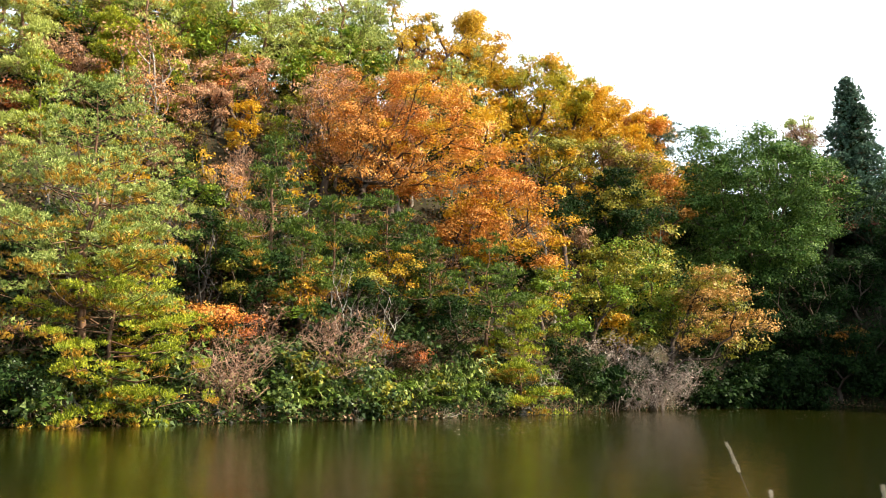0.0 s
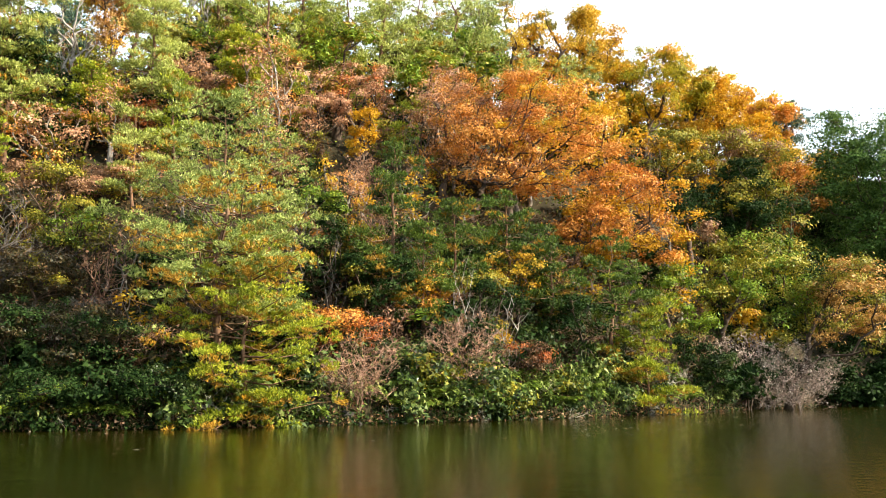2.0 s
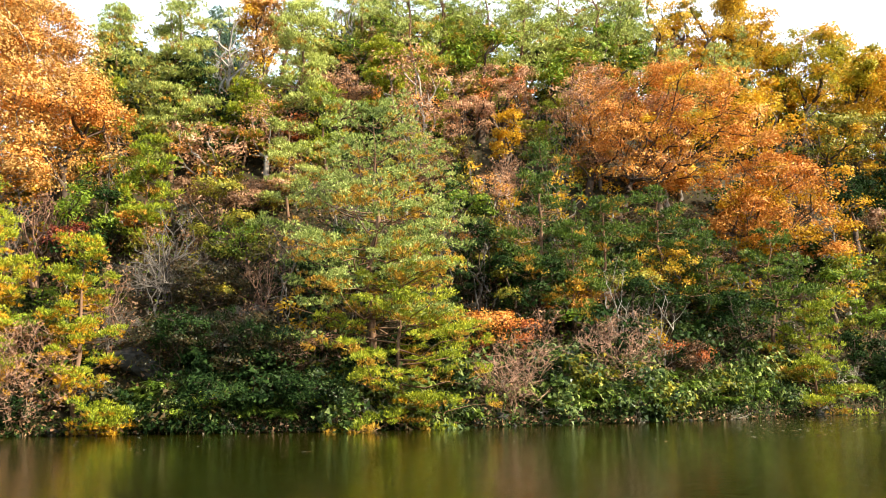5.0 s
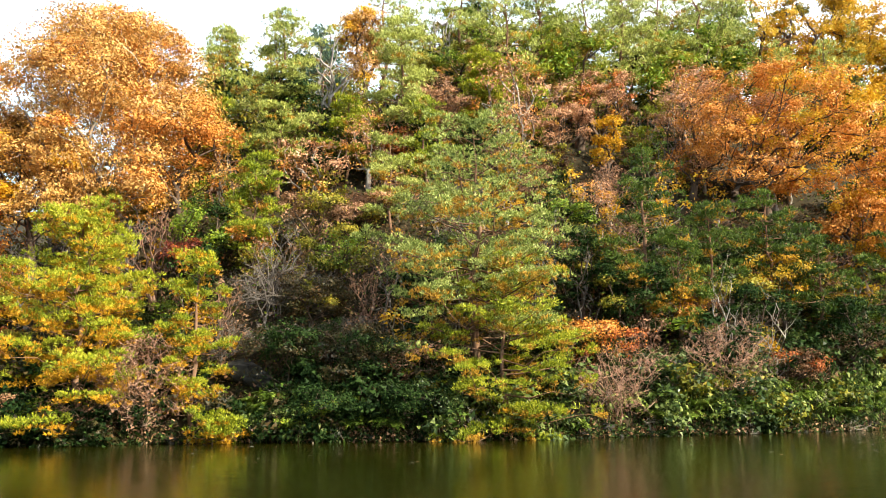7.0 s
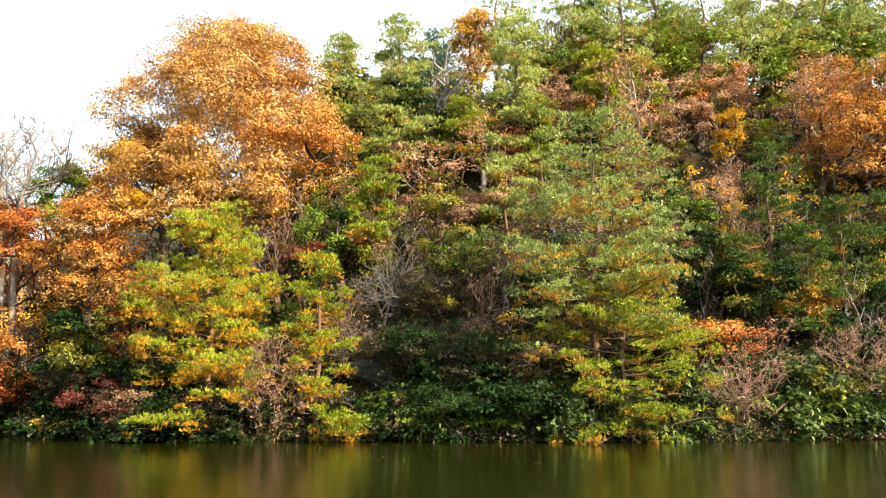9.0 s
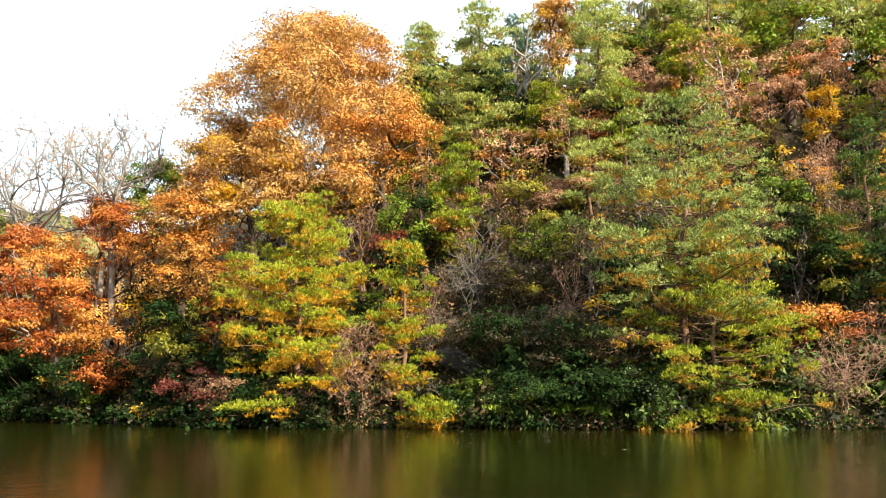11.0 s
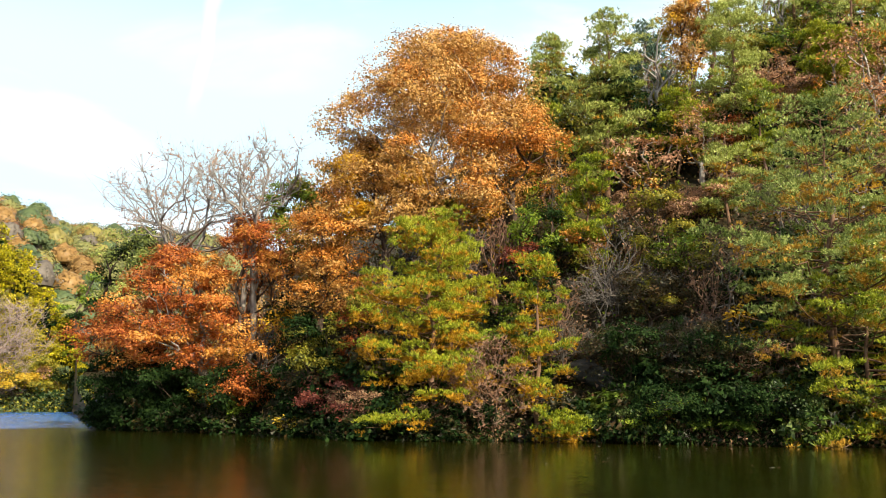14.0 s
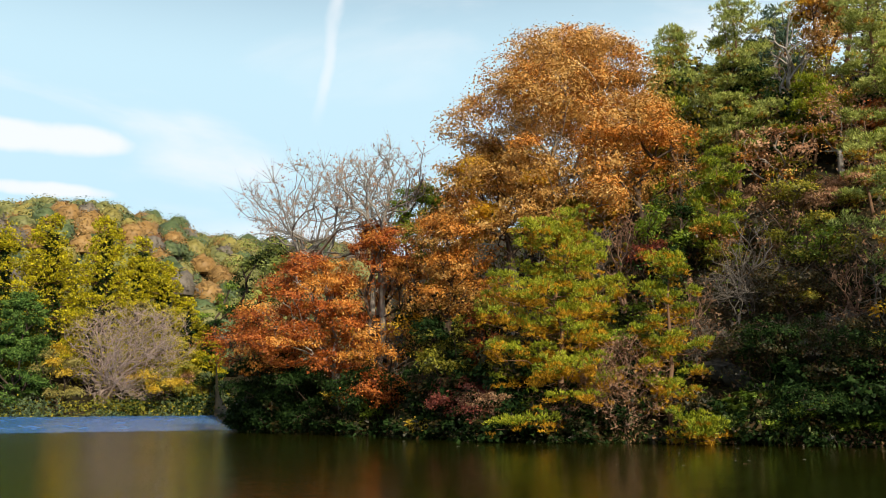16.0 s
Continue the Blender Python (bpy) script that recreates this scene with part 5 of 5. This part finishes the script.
broadleaf("autumn_shrub", "withered red-brown leafy shrub in the shaded hollow", -19.16, 30.75, 2.44, 0.48, 1.31, [DEAD, RUST], 271, second=0.35, count=1602, category='shrub', leaf=0.086, clumps=16)
broadleaf("autumn_shrub", "withered red-brown leafy shrub in the shaded hollow", -22.23, 30.31, 2.93, 0.89, 1.47, [LITTER, EVERGREEN], 272, second=0.4, count=1602, category='shrub', leaf=0.089, clumps=16)
broadleaf("autumn_shrub", "withered red-brown leafy shrub on the slope", -6.15, 41.63, 2.43, 0.35, 1.69, [DEAD, RUST], 273, second=0.25, count=1780, category='shrub', leaf=0.1, clumps=16)
broadleaf("evergreen_tree", "dark green tree on the far shore beside cedars", -141.01, 54.09, 7.91, 0.16, 3.32, [FARDARK, EVERGREEN], 274, second=0.3, count=2492, leaf=0.36, clumps=16)
broadleaf("broadleaf_shrub", "olive and brown shrub among autumn trees", 4.5, 62.4, 4.38, 0.99, 1.76, [OLIVE, DEAD], 275, second=0.4, count=2136, category='shrub', leaf=0.205, clumps=16)
broadleaf("autumn_shrub", "rust and olive shrub above the golden pine", -37.05, 26.21, 2.64, 0.37, 1.38, [OLIVE, RUST], 276, second=0.4, count=2136, category='shrub', leaf=0.149, clumps=16)
broadleaf("autumn_shrub", "thin pinkish-brown shrub on the upper slope", -24.79, 37.52, 2.41, 0.51, 1.59, [PINKISH, OLIVE], 277, second=0.3, count=2700, category='shrub', leaf=0.107, clumps=18)
broadleaf("evergreen_shrub", "dark green shrub on the shaded slope", -24.24, 31.79, 2.71, 0.42, 1.7, [LITTER, OLIVE], 278, second=0.2, count=2848, category='shrub', leaf=0.131, clumps=18)

bare_shrub("dead_shrub", "dark grey-brown hanging creepers on the shaded bank", -25.21, 30.59, 0.85, 1.43, TWIG, 279, twigs=130, stems=8, thick=1.0, stout=0.5, droop=0.3, leafy=140, leaf_mat=DEAD, low=0.20)
bare_shrub("dead_shrub", "dark grey-brown hanging creepers on the shaded bank", -23.64, 31.66, 0.82, 1.44, TWIG, 280, twigs=130, stems=8, thick=1.0, stout=0.5, droop=0.3, leafy=140, leaf_mat=DEAD, low=0.20)
bare_shrub("dead_shrub", "dark grey-brown hanging creepers on the shaded bank", -26.91, 29.29, 2.23, 1.19, TWIG, 281, twigs=130, stems=8, thick=1.0, stout=0.5, droop=0.3, leafy=140, leaf_mat=DEAD, low=0.20)
bare_shrub("dead_shrub", "dark grey-brown hanging creepers on the shaded bank", -22.31, 32.49, 1.21, 1.32, TWIG, 282, twigs=130, stems=8, thick=1.0, stout=0.5, droop=0.3, leafy=140, leaf_mat=DEAD, low=0.20)


# ---- undergrowth on the slope ----
def scatter(rng, n, az0, az1, d0, d1):
    az = rng.uniform(az0, az1, n)
    r = shore(az) + rng.uniform(d0, d1, n)
    a = np.radians(az)
    return np.stack([-np.sin(a) * r, np.cos(a) * r], 1)


def filler(n, az0, az1, d0, d1, seed, make):
    """Repeats of one shrub, turned and scaled about the slope."""
    rng = np.random.default_rng(seed)
    spots = scatter(rng, n, az0, az1, d0, d1)
    first = make(*spots[0])
    for x, y in spots[1:]:
        copy_thing(first, pose(x, y, float(ground(x, y)) - 0.1, 0, 0, rng.uniform(0, 360)) @ Matrix.Scale(rng.uniform(0.7, 1.4), 4))


filler(42, -4, 60, 1.5, 22, 1, lambda x, y: broadleaf("evergreen_shrub", "dark green leafy undergrowth shrub", x, y, 2.6, 0.2, 1.3, [EVERGREEN, FRESH], 901, 1300, 0.15, 18, second=0.3, category="shrub", split=False, group="undergrowth shrubs"))
filler(42, -6, 58, 2, 24, 2, lambda x, y: broadleaf("broadleaf_shrub", "olive and brown leafy undergrowth shrub", x, y, 2.8, 0.2, 1.3, [OLIVE, DEAD], 902, 1250, 0.145, 18, second=0.45, category="shrub", split=False, group="undergrowth shrubs"))
filler(22, -6, 52, 6, 26, 3, lambda x, y: broadleaf("autumn_shrub", "thin pinkish-brown leaved undergrowth shrub", x, y, 3.2, 0.4, 1.3, [PINKISH, ORANGE], 903, 1900, 0.085, 22, bark=BARK_PALE, clump=0.3, second=0.3, category="shrub", split=False, group="undergrowth shrubs"))
filler(10, -6, 50, 8, 27, 4, lambda x, y: pine("pine_tree", "young green pine in the undergrowth", x, y, 4.6, 0.6, 1.5, [PINE, PINE_OLD], 904, 620, 0.23, 0.2, split=False, group="young pines"))
filler(20, -4, 60, 2, 22, 5, lambda x, y: bare_shrub("bare_shrub", "leafless grey-brown undergrowth shrub", x, y, 3.2, 1.1, TWIG, 905, 50, 5, group="undergrowth shrubs"))
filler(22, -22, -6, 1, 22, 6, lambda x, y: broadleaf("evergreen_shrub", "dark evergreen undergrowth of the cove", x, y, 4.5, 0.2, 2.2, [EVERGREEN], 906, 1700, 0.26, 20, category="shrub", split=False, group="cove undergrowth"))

# shore fringe: glossy shrubs and bamboo grass hanging to the water
filler(30, -6, 30, -0.2, 1.6, 7, lambda x, y: broadleaf("evergreen_shrub", "glossy green shrub hanging over the bank", x, y, 1.5, 0.0, 0.9, [GLOSSY, SASA], 907, 1000, 0.15, 13, second=0.25, category="shrub", split=False, group="bank shrubs"))
rng = np.random.default_rng(8)
first = None
for x, y in np.concatenate([scatter(rng, 30, 2, 15, 0.1, 1.9), scatter(rng, 26, -6, 30, 0.1, 1.6), scatter(rng, 20, 30, 44, 0.0, 1.2)]):
    if first is None:
        first = bamboo_grass("bamboo_grass", "green bamboo grass with pale-edged leaves on the bank", x, y, 0.9, 1.1, SASA, 908)
    else:
        copy_thing(first, pose(x, y, float(ground(x, y)) - 0.08, 0, 0, rng.uniform(0, 360)) @ Matrix.Scale(rng.uniform(0.7, 1.25), 4))

filler(40, 30, 66.5, -0.1, 2.0, 21, lambda x, y: broadleaf("evergreen_shrub", "dark green shrub trailing over the bank", x, y, 1.5, 0.0, 1.0, [EVERGREEN, LITTER], 921, 1100, 0.135, 16, second=0.4, category="shrub", split=False, group="bank shrubs"))
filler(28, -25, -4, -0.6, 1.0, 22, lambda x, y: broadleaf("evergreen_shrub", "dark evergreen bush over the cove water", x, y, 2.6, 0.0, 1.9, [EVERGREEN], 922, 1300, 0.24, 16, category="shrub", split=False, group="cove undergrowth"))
filler(72, -2, 54, 3, 26, 27, lambda x, y: bare_shrub("bare_tree", "slender leafless sapling with a grey stem", x, y, 4.6, 0.75, TWIG, 927, 16, 2, category="tree", thick=1.15, stout=0.45, group="bare saplings"))
filler(22, -2, 56, 2, 20, 28, lambda x, y: bare_shrub("dead_shrub", "reddish-brown withered twiggy shrub on the slope", x, y, 2.4, 0.9, TWIG_RED, 928, 40, 5, leafy=240, leaf_mat=DEAD, group="withered shrubs"))
filler(24, -4, 54, 1.5, 16, 29, lambda x, y: broadleaf("autumn_sapling", "thin sapling with scattered amber and yellow leaves", x, y, 2.8, 0.5, 0.9, [AMBER, YELLOW, FRESH], 929, 420, 0.12, 14, second=0.5, bark=BARK_PALE, split=False, group="autumn saplings"))
filler(36, 47, 66, -0.8, 0.3, 30, lambda x, y: broadleaf("evergreen_shrub", "dark evergreen shrub hanging into the water", x, y, 1.5, 0.0, 1.2, [EVERGREEN, LITTER], 930, 1100, 0.14, 14, second=0.3, category="shrub", split=False, group="bank shrubs"))
filler(26, -3, 44, -0.1, 1.5, 31, lambda x, y: bare_shrub("dead_grass", "pale withered grass and twigs hanging on the bank", x, y, 0.9, 0.6, STRAW_WOOD, 931, 24, 5, category="dead grass", thick=1.2, droop=0.25, group="withered tufts"))
filler(40, -4, 32, 0.8, 8, 32, lambda x, y: broadleaf("evergreen_shrub", "dark glossy-leaved low shrub on the slope", x, y, 1.7, 0.0, 1.2, [EVERGREEN, GLOSSY], 932, 1000, 0.14, 16, second=0.4, category="shrub", split=False, group="undergrowth shrubs"))
filler(25, -4, 34, 1.0, 9, 33, lambda x, y: bare_shrub("dead_shrub", "low withered brown brush on the slope", x, y, 1.6, 1.2, TWIG_PINK, 933, 60, 9, leafy=260, leaf_mat=DEAD, thick=1.1, stout=0.5, droop=0.15, group="withered shrubs"))
filler(9, 2, 17, 0.0, 1.3, 34, lambda x, y: broadleaf("broadleaf_shrub", "bright yellow-green leafy shrub on the bank", x, y, 1.2, 0.0, 0.9, [OLIVE, SASA], 934, 700, 0.14, 14, second=0.4, category="shrub", split=False, droop=0.6, group="bank shrubs"))
rng = np.random.default_rng(42)
first = None
for x, y in np.concatenate([scatter(rng, 46, 3, 17, 0.2, 1.7), scatter(rng, 20, -5, 4, 0.2, 1.4), scatter(rng, 18, 17, 34, 0.1, 1.2), scatter(rng, 26, 33, 42, 0.1, 1.6)]):
    if first is None:
        first = fern_clump("fern", "arching light green fern on the bank", x, y, 0.75, 0.5, FERN, 940)
    else:
        copy_thing(first, pose(x, y, float(ground(x, y)) + rng.uniform(0, 0.35), rng.uniform(-14, 14), rng.uniform(-14, 14), rng.uniform(0, 360)) @ Matrix.Scale(rng.uniform(0.7, 1.3), 4))

# trees that close the ridge
filler(18, 0, 30, 19, 27, 23, lambda x, y: pine("pine_tree", "green pine in the wood on the ridge", x, y, 7.5, 1.8, 1.9, [PINE_PALE, PINE_OLD], 923, 800, 0.30, 0.12, split=False, fluff=1.3, group="ridge pines"))
filler(14, -10, 31, 18, 27, 24, lambda x, y: broadleaf("broadleaf_tree", "olive-green leafy tree in the wood on the ridge", x, y, 6.0, 1.0, 2.0, [OLIVE, FRESH], 924, 3040, 0.17, 26, second=0.4, split=False, group="ridge trees"))
filler(11, -12, 6, 14, 27, 25, lambda x, y: broadleaf("autumn_tree", "amber-leaved tree in the wood on the ridge", x, y, 6.5, 1.0, 2.3, [AMBER, YELLOW], 925, 3040, 0.19, 26, second=0.3, split=False, group="ridge trees"))
filler(10, 4, 40, 10, 26, 26, lambda x, y: broadleaf("autumn_tree", "thin pinkish-brown tree in the wood", x, y, 5.5, 1.0, 1.9, [PINKISH, ORANGE], 926, 2200, 0.105, 34, bark=BARK_PALE, clump=0.3, second=0.3, split=False, group="ridge trees"))
filler(30, -4, 44, 19, 27, 35, lambda x, y: broadleaf("broadleaf_tree", "low olive and evergreen thicket on the ridge", x, y, 4.2, 0.0, 2.4, [OLIVE, EVERGREEN], 935, 1200, 0.21, 26, second=0.5, split=False, group="ridge trees"))
# low leaves and litter over the whole slope
rng = np.random.default_rng(9)
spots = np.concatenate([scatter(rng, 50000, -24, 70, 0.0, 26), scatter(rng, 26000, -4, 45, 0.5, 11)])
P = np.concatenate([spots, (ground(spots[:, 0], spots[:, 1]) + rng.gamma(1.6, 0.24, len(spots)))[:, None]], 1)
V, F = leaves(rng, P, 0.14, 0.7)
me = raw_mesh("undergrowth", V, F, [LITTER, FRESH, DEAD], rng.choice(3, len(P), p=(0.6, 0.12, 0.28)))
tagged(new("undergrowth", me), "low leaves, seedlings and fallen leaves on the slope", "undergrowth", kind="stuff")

filler(16, 64.5, 68.7, -0.3, 0.9, 36, lambda x, y: broadleaf("evergreen_shrub", "dark evergreen shrub at the tip of the headland", x, y, 1.7, 0.0, 1.1, [EVERGREEN, LITTER], 936, 1100, 0.15, 14, second=0.25, category="shrub", split=False, group="bank shrubs"))
# leaves, roots and dead grass that hide the foot of the bank
rng = np.random.default_rng(41)
spots = scatter(rng, 15000, -25, 68.6, -0.45, 0.35)
P = np.concatenate([spots, (np.maximum(ground(spots[:, 0], spots[:, 1]), 0) + rng.gamma(1.5, 0.13, len(spots)) + 0.02)[:, None]], 1)
V, F = leaves(rng, P, 0.125, 0.5)
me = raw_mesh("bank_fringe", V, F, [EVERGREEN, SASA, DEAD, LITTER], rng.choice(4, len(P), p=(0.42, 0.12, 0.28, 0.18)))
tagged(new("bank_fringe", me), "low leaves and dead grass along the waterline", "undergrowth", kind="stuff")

# far wooded hills
rng = np.random.default_rng(10)
crowns = []
for k in range(3400):
    az, s = rng.uniform(59, 84), rng.uniform(2.8, 5.8)
    r = 168 + 290 * rng.random() ** 0.75
    x, y = -math.sin(math.radians(az)) * r, math.cos(math.radians(az)) * r
    if all((x - q[0]) ** 2 + (y - q[1]) ** 2 > (0.62 * (s + q[2])) ** 2 for q in crowns):
        crowns.append((x, y, s))
crowns = np.array(crowns)
n = len(crowns)
size = crowns[:, 2]
foot = np.stack([crowns[:, 0], crowns[:, 1], ground(crowns[:, 0], crowns[:, 1]) + 0.45 * size], 1)


def crown_form(d, k):
    """Distance of a crown's uneven surface from its middle, in direction d."""
    return 0.92 + 0.16 * np.sin(5 * d[..., 0] + 1.7 * k) * np.sin(5 * d[..., 1] + 2.3 * k) + 0.11 * np.sin(7 * d[..., 2] + 3 * k) * np.sin(8 * d[..., 0] + k)


# each crown: a dense lumpy heart of foliage, and single leaf sprays round it
lat, lon = np.meshgrid(np.radians(np.linspace(-25, 90, 6)), np.radians(np.arange(0, 360, 40)), indexing="ij")
d = np.stack([np.cos(lat) * np.cos(lon), np.cos(lat) * np.sin(lon), np.sin(lat)], -1).reshape(1, -1, 3)
heart = foot[:, None, :] + d * (crown_form(d, np.arange(n)[:, None]) * size[:, None] * 0.74)[..., None]
gi, gj = np.meshgrid(np.arange(5), np.arange(9), indexing="ij")
g = gi * 9 + gj
h = gi * 9 + (gj + 1) % 9
tri = np.concatenate([np.stack([g, h, h + 9], -1).reshape(-1, 3), np.stack([g, h + 9, g + 9], -1).reshape(-1, 3)])
F1 = (tri[None] + np.arange(n)[:, None, None] * d.shape[1]).reshape(-1, 3)
V1 = heart.reshape(-1, 3)
per = 260
pick = np.repeat(np.arange(n), per)
d = unit(rng.normal(size=(n * per, 3)))
d[:, 2] = np.abs(d[:, 2]) * 1.1 - 0.2
d = unit(d)
out = d * (crown_form(d, pick) * size[pick] * rng.uniform(0.72, 0.98, n * per))[:, None]
P = foot[pick] + out
V2, F2 = leaves(rng, P, 0.58, 0.2, out_from=P - out, outward=1.2, jitter=0.4)
kind = rng.choice(6, n, p=(0.30, 0.22, 0.18, 0.08, 0.12, 0.10))
me = raw_mesh("far_woods", np.concatenate([V1, V2]), np.concatenate([F1, F2 + len(V1)]), [FARGREEN, FARDARK, FARORANGE, FARRED, FARGOLD, FARGREY], np.concatenate([np.repeat(kind, len(tri)), kind[pick]]))
tagged(new("far_woods", me), "distant hillside woods in mixed autumn colours", "woods", kind="stuff")


# shrubs along the far water's edge
rng = np.random.default_rng(12)
n = 80
az = np.concatenate([rng.uniform(69.1, 92, n - 14), rng.uniform(69.05, 70.5, 14)])
a = np.radians(az)
r = shore(az) + rng.uniform(-1, 3, n)
C = np.stack([-np.sin(a) * r, np.cos(a) * r, rng.uniform(0.2, 1.8, n)], 1)
pick = np.repeat(np.arange(n), 220)
P = C[pick] + rng.normal(size=(len(pick), 3)) * np.array((1.8, 1.8, 0.9))
P[:, 2] = np.abs(P[:, 2]) + 0.05
V, F = leaves(rng, P, 0.4, 0.6)
me = raw_mesh("far_bushes", V, F, [EVERGREEN, FARDARK, OLIVE], rng.choice(3, n, p=(0.35, 0.3, 0.35))[pick])
tagged(new("far_bushes", me), "dark bushes along the far water's edge", "bushes", kind="stuff")

# fallen leaves afloat on the pond
rng = np.random.default_rng(13)
az = np.concatenate([rng.uniform(-22, 6, 620), rng.uniform(6, 60, 60)])
r = shore(az) * rng.uniform(0.45, 0.99, len(az)) ** 0.6
a = np.radians(az)
P = np.stack([-np.sin(a) * r, np.cos(a) * r, np.full(len(a), 0.012)], 1)
V, F = leaves(rng, P, 0.11, 30.0)
me = raw_mesh("floating_leaves", V, F, [STRAW, PINKISH, DEAD], rng.choice(3, len(P), p=(0.4, 0.35, 0.25)))
tagged(new("floating_leaves", me), "pale fallen leaves afloat on the water", "leaves", kind="stuff")


# ---- grass heads on the near bank ----
def grass_stalk(foot, top, bow, head, seed):
    """One dry grass stem with a bristly seed head at its nodding tip."""
    rng = np.random.default_rng(seed)
    foot, top = np.array(foot, float), np.array(top, float)
    ob = new("grass_stalk")
    ob.matrix_basis = pose(*foot)
    tagged(ob, "dry grass stalk with a pale bristly seed head", "grass", "grass heads on the near bank")
    s = np.linspace(0, 1, 14)[:, None]
    line = (top - foot) * s + np.array(bow) * (s ** 2 - s) * 2.2
    V, F = tube(line, np.linspace(0.0016, 0.0009, 14), 6)
    part("stem", raw_mesh("stem", V, F, [TWIG], smooth=True), ob)
    along = np.linspace(1 - head, 1, 90)[:, None]
    P = (top - foot) * along + np.array(bow) * (along ** 2 - along) * 2.2
    V, F = tufts(rng, P, np.tile(unit(top - foot), (90, 1)), 0.011, 6, 0.2, 0.7)
    part("seed_head", raw_mesh("seed_head", V, F, [STRAW]), ob, "pale bristly seed head")
    return ob


grass_stalk((-1.324, 2.509, 0.098), (-1.494, 2.560, 1.247), (-0.136, 0.04, 0.0), 0.075, 70)
grass_stalk((-1.354, 2.519, 0.097), (-1.376, 2.526, 1.107), (-0.018, 0.006, 0.0), 0.05, 71)
grass_stalk((-1.052, 2.405, 0.103), (-1.085, 2.420, 1.136), (-0.027, 0.011, 0.0), 0.05, 72)

# ---- fallen branch ----
def fallen_branch(x, y, turn, seed):
    """A bleached dead branch that slid down the bank, its forked end in the water."""
    rng = np.random.default_rng(seed)
    ob = new("fallen_branch")
    ob.matrix_basis = pose(x, y, 0.0, 0, 0, turn)
    tagged(ob, "bleached dead branch lying half in the water", "branch")
    main = bend(np.array((0.0, 0.0, 0.5)), np.array((-1.9, 0.15, -0.05)), rng, -0.1, 8, 0.02)
    V, F = tube(main, np.linspace(0.055, 0.03, 8), 6)
    stem = part("branch", raw_mesh("branch", V, F, [STRAW_WOOD], smooth=True), ob)
    for k, e in ((2, (-0.7, 0.5, 0.45)), (4, (-1.4, -0.35, 0.25)), (5, (-1.75, 0.55, 0.05))):
        V, F = tube(bend(main[k], np.array(e), rng, 0.1, 5, 0.05), np.linspace(0.028, 0.01, 5), 5)
        part("side_branch", raw_mesh("side_branch", V, F, [STRAW_WOOD], smooth=True), stem)
    return ob


fallen_branch(-28.75, 24.70, 34, 71)

# ---- bank rocks ----
def rock(x, y, size, seed, flat=0.7):
    rng = np.random.default_rng(seed)
    bm = bmesh.new()
    bmesh.ops.create_icosphere(bm, subdivisions=3, radius=1)
    off = Vector(rng.uniform(-50, 50, 3))
    for v in bm.verts:
        k = 1 + 0.45 * noise.noise(v.co * 1.2 + off) + 0.18 * noise.noise(v.co * 3.5 + off)
        v.co = Vector((v.co.x * size * k, v.co.y * size * k * 0.9, v.co.z * size * k * flat))
    me = bpy.data.meshes.new("rock")
    bm.to_mesh(me)
    bm.free()
    me.materials.append(ROCK)
    ob = new("rock", me)
    ob.matrix_basis = pose(x, y, float(ground(x, y)) + 0.1 * size, 0, 0, rng.uniform(0, 360))
    return tagged(ob, "weathered grey rock in the shaded bank", "rock", "bank rocks")


rng = np.random.default_rng(11)
for i, (x, y) in enumerate(scatter(rng, 9, 36, 45, 1.0, 3.5)):
    rock(x, y, rng.uniform(0.35, 0.8), 20 + i)
for i, (x, y) in enumerate(scatter(rng, 34, -2, 66, -0.05, 0.25)):
    rock(x, y, rng.uniform(0.14, 0.32), 60 + i)
